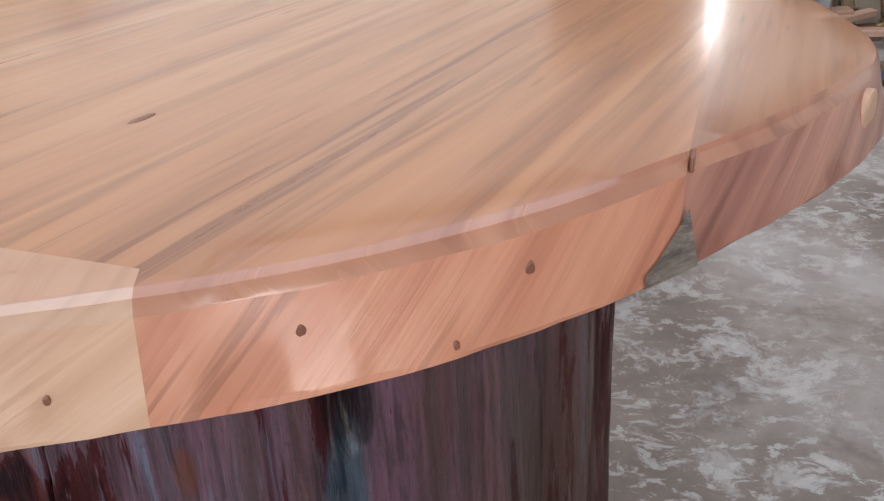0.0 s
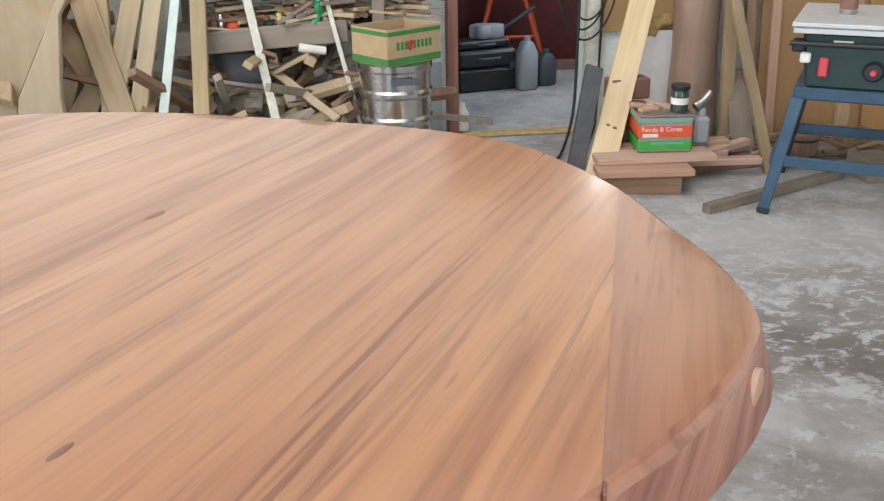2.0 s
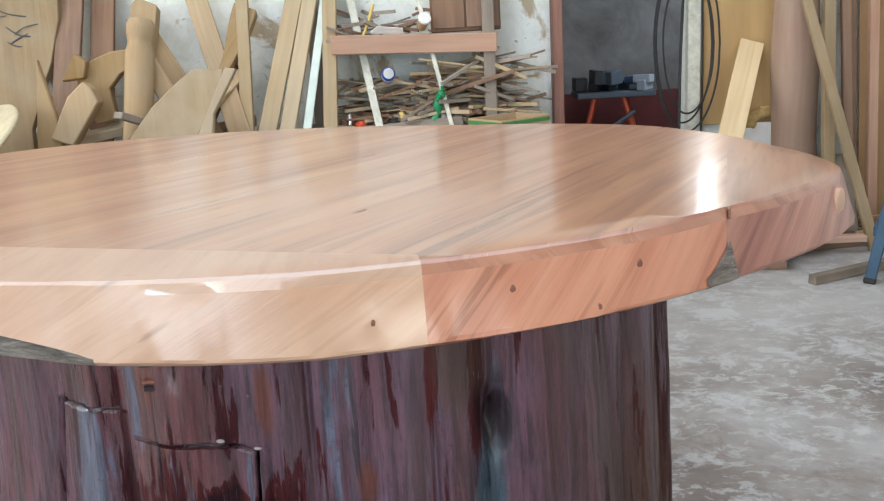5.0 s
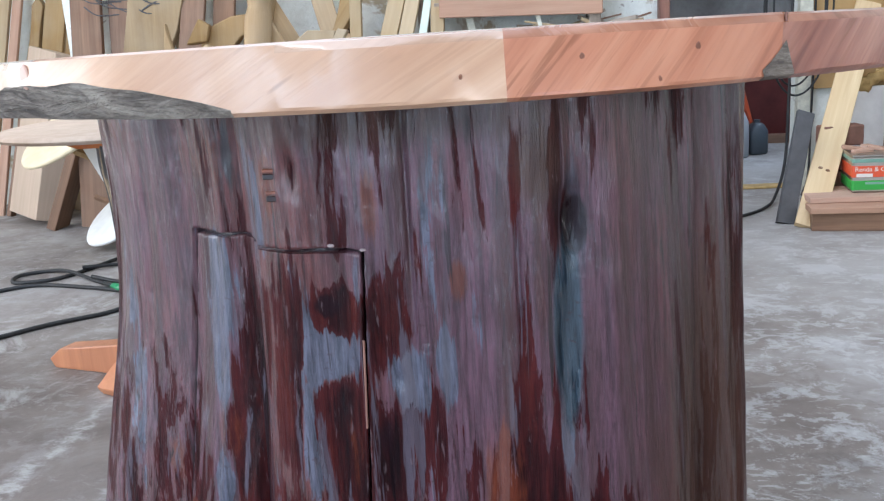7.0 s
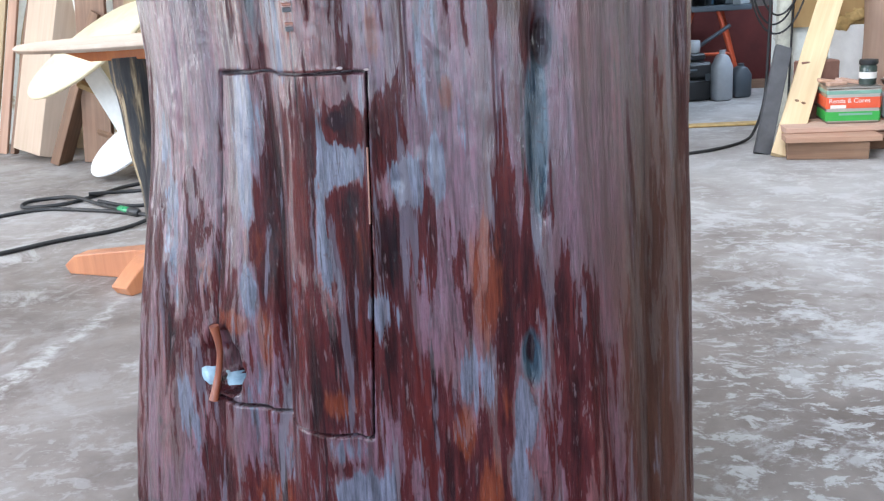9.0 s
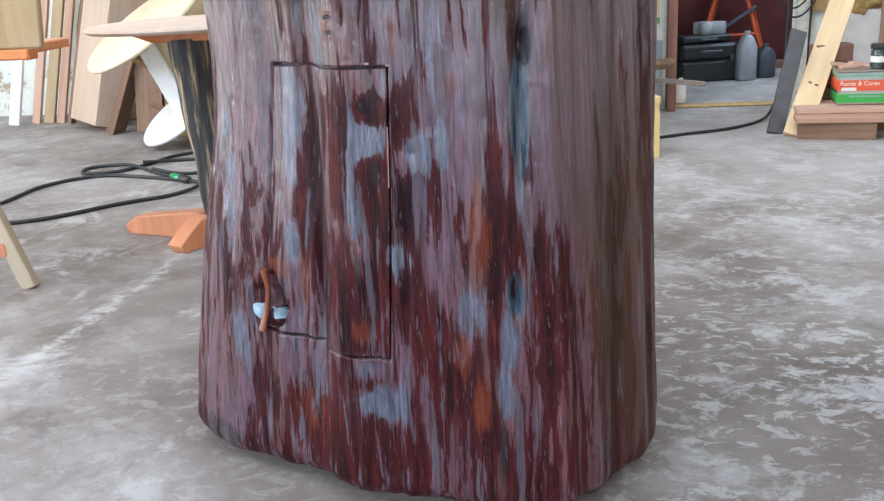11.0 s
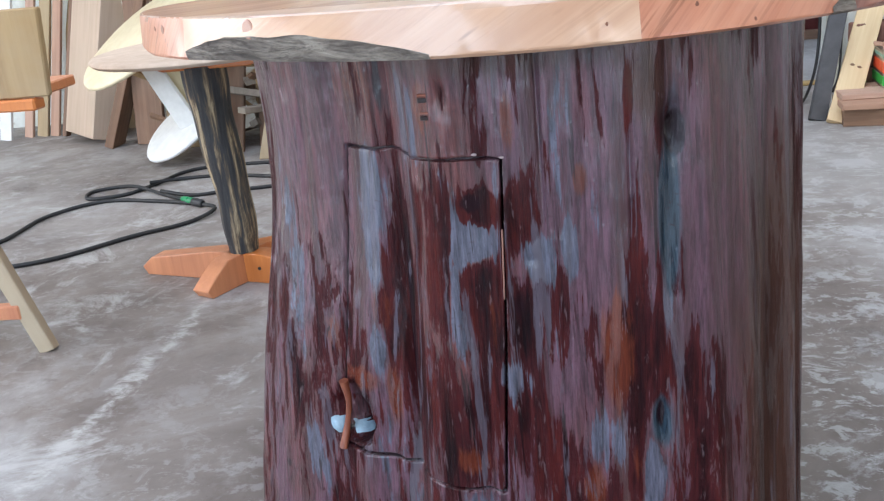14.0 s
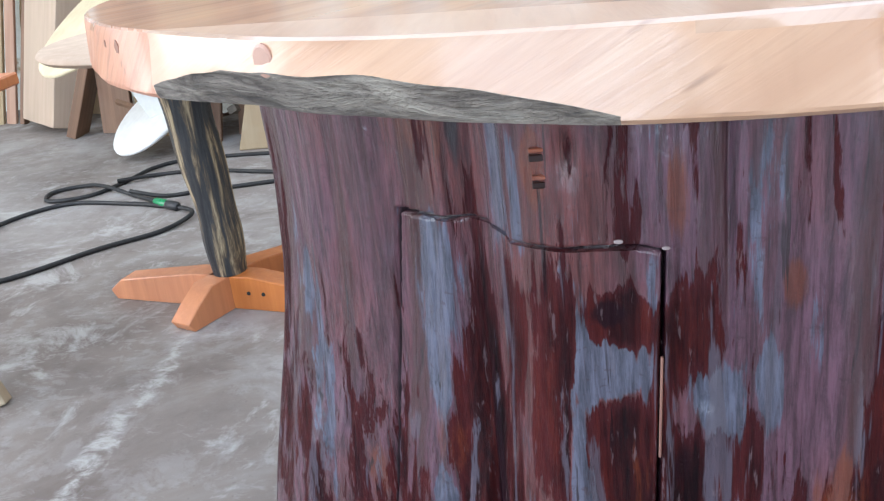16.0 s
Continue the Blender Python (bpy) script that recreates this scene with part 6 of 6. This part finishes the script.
part("knob", lathe([(0.012, 0), (0.014, 0.008), (0.010, 0.02)], 14), M_SAWRED, saw, "red knob", 40, pose_of=pose(-0.02, -0.28, 0.60, 90))
part("rail_clamp", box(0.05, 0.05, 0.05, 0.008, (-0.30, -0.24, 0.66)), M_BLACK, saw, "black fence clamp")
part("rail_clamp", box(0.04, 0.04, 0.04, 0.006, (-0.27, -0.25, 0.62)), M_OFFWHITE, saw, "white plastic clip")
part("fence_rail", tube([(-0.33, -0.30, 0.70), (0.33, -0.30, 0.70)], 0.010, 8, 2), M_BLACK, saw, "", 60)
part("print_bar", box(0.07, 0.001, 0.02, 0.0, (-0.14, -0.2512, 0.69)), M_INKWHITE, saw, "pale print bar")
part("top_frame", box(0.60, 0.50, 0.05, 0.006, (0, 0, 0.47)), M_SAWBLUE, saw, "blue top frame")
for sx in (-1, 1):
    for sy in (-1, 1):
        leg = outline([(-0.022, 0), (0.022, 0), (0.026, 0.49), (-0.026, 0.49)], 0.04, 0.004)
        leg = part("leg", leg, M_SAWBLUE if sy < 0 else M_BLACK, saw, "splayed steel leg", pose_of=pose(sx * 0.355, sy * 0.31, 0, 8 * sy, -9 * sx, 0))
        part("rubber_foot", box(0.05, 0.048, 0.025, 0.005, (0, 0, 0.0)), M_RUBBER, leg, "black rubber foot")
for sy in (-1, 1):
    part("brace", box(0.69, 0.02, 0.045, 0.003, (0, sy * 0.285, 0.20)), M_SAWBLUE, saw, "blue cross brace")
for sx in (-1, 1):
    part("brace", box(0.02, 0.56, 0.045, 0.003, (sx * 0.345, 0, 0.20)), M_SAWBLUE, saw, "blue side brace")
cup = thing("tin_cup", "small rusty tin cup standing on the saw table", "cup", m=pose(2.13, 3.62, 0.781))
part("cup_body", lathe([(0.032, 0), (0.034, 0.004), (0.034, 0.085), (0.031, 0.088)], 24), M_TINSIDE, cup, "", 40)
part("band", lathe([(0.0346, 0.02), (0.0346, 0.06)], 24), M_BRICK, cup, "rusty band", 40)
single("offcut_block", box(0.16, 0.20, 0.10, 0.004, (2.5, 3.85, 0.0)), M_GREYWOOD, "grey offcut block below the table saw", "offcut")
single("offcut_block", box(0.10, 0.24, 0.07, 0.004, (2.65, 4.05, 0.0)), M_BROWN, "brown offcut block below the table saw", "offcut")

# ---- inside the store room ----
tb = thing("tool_case", "black plastic tool case on the store room floor", "tool case", m=pose(1.03, 6.10, 0, 0, 0, 14))
part("case_body", box(0.42, 0.24, 0.15, 0.015), M_BLACK, tb, "")
part("case_lid", box(0.42, 0.24, 0.115, 0.02, (0, 0, 0.154)), M_BLACK, tb, "black lid")
part("handle", tube([(-0.08, -0.12, 0.22), (-0.06, -0.15, 0.22), (0.06, -0.15, 0.22), (0.08, -0.12, 0.22)], 0.01, 8, 4), M_DKJUG, tb, "grey handle", 60)
part("latch", box(0.04, 0.01, 0.05, 0.003, (0.17, -0.122, 0.14)), M_DKJUG, tb, "")
tb = thing("tool_case", "black flat tool case lying on top of another", "tool case", m=pose(1.01, 6.12, 0.276, 0, 0, 20))
part("case_body", box(0.38, 0.20, 0.05, 0.012), M_BLACK, tb, "")
part("handle", tube([(-0.06, -0.10, 0.025), (-0.05, -0.125, 0.025), (0.05, -0.125, 0.025), (0.06, -0.10, 0.025)], 0.009, 8, 4), M_DKJUG, tb, "grey handle", 60)


def jug(x, y, h, w, mat, label):
    j = thing("jug", label, "jug", m=pose(x, y, 0, 0, 0, 15))
    part("jug_body", outline([(-w / 2, 0), (w / 2, 0), (w / 2, h * 0.68), (w * 0.2, h * 0.92), (-w * 0.2, h * 0.92), (-w / 2, h * 0.68)], w * 0.8, 0.015), mat, j, "", 50)
    part("cap", lathe([(w * 0.16, h * 0.92), (w * 0.16, h), (w * 0.12, h)], 16), mat, j, "", 40)


jug(1.315, 6.00, 0.35, 0.13, M_JUG, "grey translucent plastic jug on the store room floor")
jug(1.47, 6.12, 0.24, 0.13, M_DKJUG, "dark blue-grey canister on the store room floor")
trestle = thing("orange_trestle", "orange-red steel trestle carrying a cluttered grey top", "trestle", m=pose(1.24, 6.42, 0))
part("trestle_top", box(0.56, 0.30, 0.04, 0.006, (0.05, 0, 0.60)), M_DKJUG, trestle, "grey top")
for sx in (-1, 1):
    for sy in (-1, 1):
        part("leg", tube([(sx * 0.10 + 0.06 * (sy > 0), sy * 0.10, 0.61), (sx * 0.275 + 0.06 * (sy > 0), sy * 0.17, 0.0)], 0.017, 8, 2), M_LADDER, trestle, "orange-red leg", 60)
part("brace", tube([(-0.19, -0.14, 0.30), (0.19, -0.14, 0.30)], 0.012, 8, 2), M_LADDER, trestle, "", 60)
part("brace", tube([(-0.26, -0.16, 0.22), (0.18, -0.15, 0.50)], 0.014, 8, 2), M_DKJUG, trestle, "grey diagonal bar", 60)
for k in range(16):
    r = random.Random(50 + k)
    single("clutter_piece", box(r.uniform(0.06, 0.2), r.uniform(0.05, 0.12), r.uniform(0.03, 0.10), 0.006), (M_BLACK, M_DKJUG, M_JUG, M_BLACK, M_SAWBLUE, M_DKJUG)[k % 6], "small tool or part heaped on the store room trestle", "clutter", "clutter on the trestle",
           m=pose(1.29 + r.uniform(-0.24, 0.24), 6.42 + r.uniform(-0.1, 0.1), 0.641 + (0.05 if k > 9 else 0.0), r.uniform(-4, 4), r.uniform(-4, 4), r.uniform(0, 180)))
single("red_box", box(0.14, 0.12, 0.13, 0.008, (1.24, 6.30, 0.0)), M_LADDER, "orange-red box on the store room floor", "box")
single("grey_bag", wobbly_disc(0.10, 0.07, 0.0, 0.09, 9.2, 0.5, 24), M_JUG, "crumpled grey bag on the tool case", "bag", m=pose(1.06, 6.12, 0.327), smooth=60)
single("white_bottle", lathe([(0.03, 0), (0.033, 0.006), (0.033, 0.10), (0.014, 0.13), (0.014, 0.15), (0.012, 0.152)], 16), M_INKWHITE, "small white bottle by the door jamb", "bottle", m=pose(0.74, 4.95, 0.022), smooth=40)
plank("store_batten", (0.9, 6.68, 0.03), (2.1, 6.62, 0.03), 0.10, 0.06, M_BROWN, "brown batten along the store room wall", "batten", side=(0, 1, 0))

# ---- loose things on the floor ----
crate = thing("plastic_crate", "yellow slotted plastic crate standing behind the trunk", "crate", m=pose(0.475, 3.46, 0, 0, 0, 14))


def crate_wall(length):
    """A crate's side in local X and Z: rim, bands, corner ribs and slots."""
    bm = box(length, 0.022, 0.035, 0.003, (0, 0, 0.257))
    for z, h in ((0.0, 0.03), (0.115, 0.03), (0.225, 0.032)):
        box(length - 0.004, 0.010, h, 0.002, (0, 0, z), bm)
    n = int(length / 0.020)
    for k in range(n + 1):
        solid = k % 5 in (0, 4)
        box(0.022 if solid else 0.008, 0.010 if not solid else 0.012, 0.225, 0.001, (-length / 2 + 0.008 + k * (length - 0.016) / n, 0, 0.002), bm)
    return bm


for name, length, at in (("end_wall", 0.30, pose(-0.15, 0, 0)), ("end_wall", 0.30, pose(-0.15, 0.42, 0)), ("side_wall", 0.42, pose(0, 0.21, 0, 0, 0, 90)), ("side_wall", 0.42, pose(-0.30, 0.21, 0, 0, 0, 90))):
    part(name, crate_wall(length), M_CRATE, crate, "", pose_of=at)
part("crate_floor", box(0.28, 0.40, 0.012, 0.002, (-0.15, 0.21, 0.004)), M_CRATE, crate, "")
FLOOR_CABLE = "black extension cable looped on the concrete floor"
single("floor_cable", tube([(-3.1, 1.95, 0.009), (-2.72, 2.45, 0.009), (-2.53, 2.77, 0.009), (-2.50, 3.12, 0.009), (-2.31, 3.32, 0.009), (-2.01, 3.26, 0.009), (-1.82, 3.18, 0.012), (-1.67, 3.07, 0.016), (-1.73, 2.90, 0.009), (-1.92, 2.75, 0.009), (-2.15, 2.52, 0.009), (-2.45, 2.42, 0.009), (-3.1, 2.28, 0.009)], 0.009, 8, 8), M_RUBBER, FLOOR_CABLE, "cable", smooth=60)
single("floor_cable", tube([(-1.82, 3.19, 0.018), (-2.02, 3.36, 0.010), (-2.22, 3.50, 0.022), (-2.36, 3.57, 0.009), (-2.47, 3.50, 0.009), (-2.42, 3.38, 0.009), (-2.25, 3.42, 0.009), (-2.16, 3.60, 0.009), (-2.10, 3.78, 0.009), (-1.95, 3.87, 0.009), (-1.5, 3.86, 0.009), (-0.8, 3.72, 0.009)], 0.009, 8, 8), M_RUBBER, FLOOR_CABLE, "cable", smooth=60)
single("floor_cable", tube([(-2.18, 3.55, 0.026), (-2.02, 3.66, 0.009), (-1.80, 3.66, 0.009), (-1.45, 3.55, 0.009), (-1.0, 3.45, 0.009)], 0.009, 8, 8), M_RUBBER, FLOOR_CABLE, "cable", smooth=60)
single("floor_cable", tube([(-2.05, 3.38, 0.026), (-1.88, 3.33, 0.009), (-1.72, 3.36, 0.009), (-1.4, 3.42, 0.009)], 0.009, 8, 8), M_RUBBER, FLOOR_CABLE, "cable", smooth=60)
pl = thing("cable_plug", "green and black plug joining the floor cables", "plug", m=pose(-1.85, 3.21, 0.018, 0, 90, -35))
part("plug_body", lathe([(0.014, -0.04), (0.018, -0.03), (0.018, 0.03), (0.012, 0.045)], 14), M_GREENPLASTIC, pl, "green plug", 40)
part("socket", lathe([(0.017, 0.045), (0.019, 0.05), (0.019, 0.11), (0.012, 0.12)], 14), M_BLACK, pl, "black socket", 40)
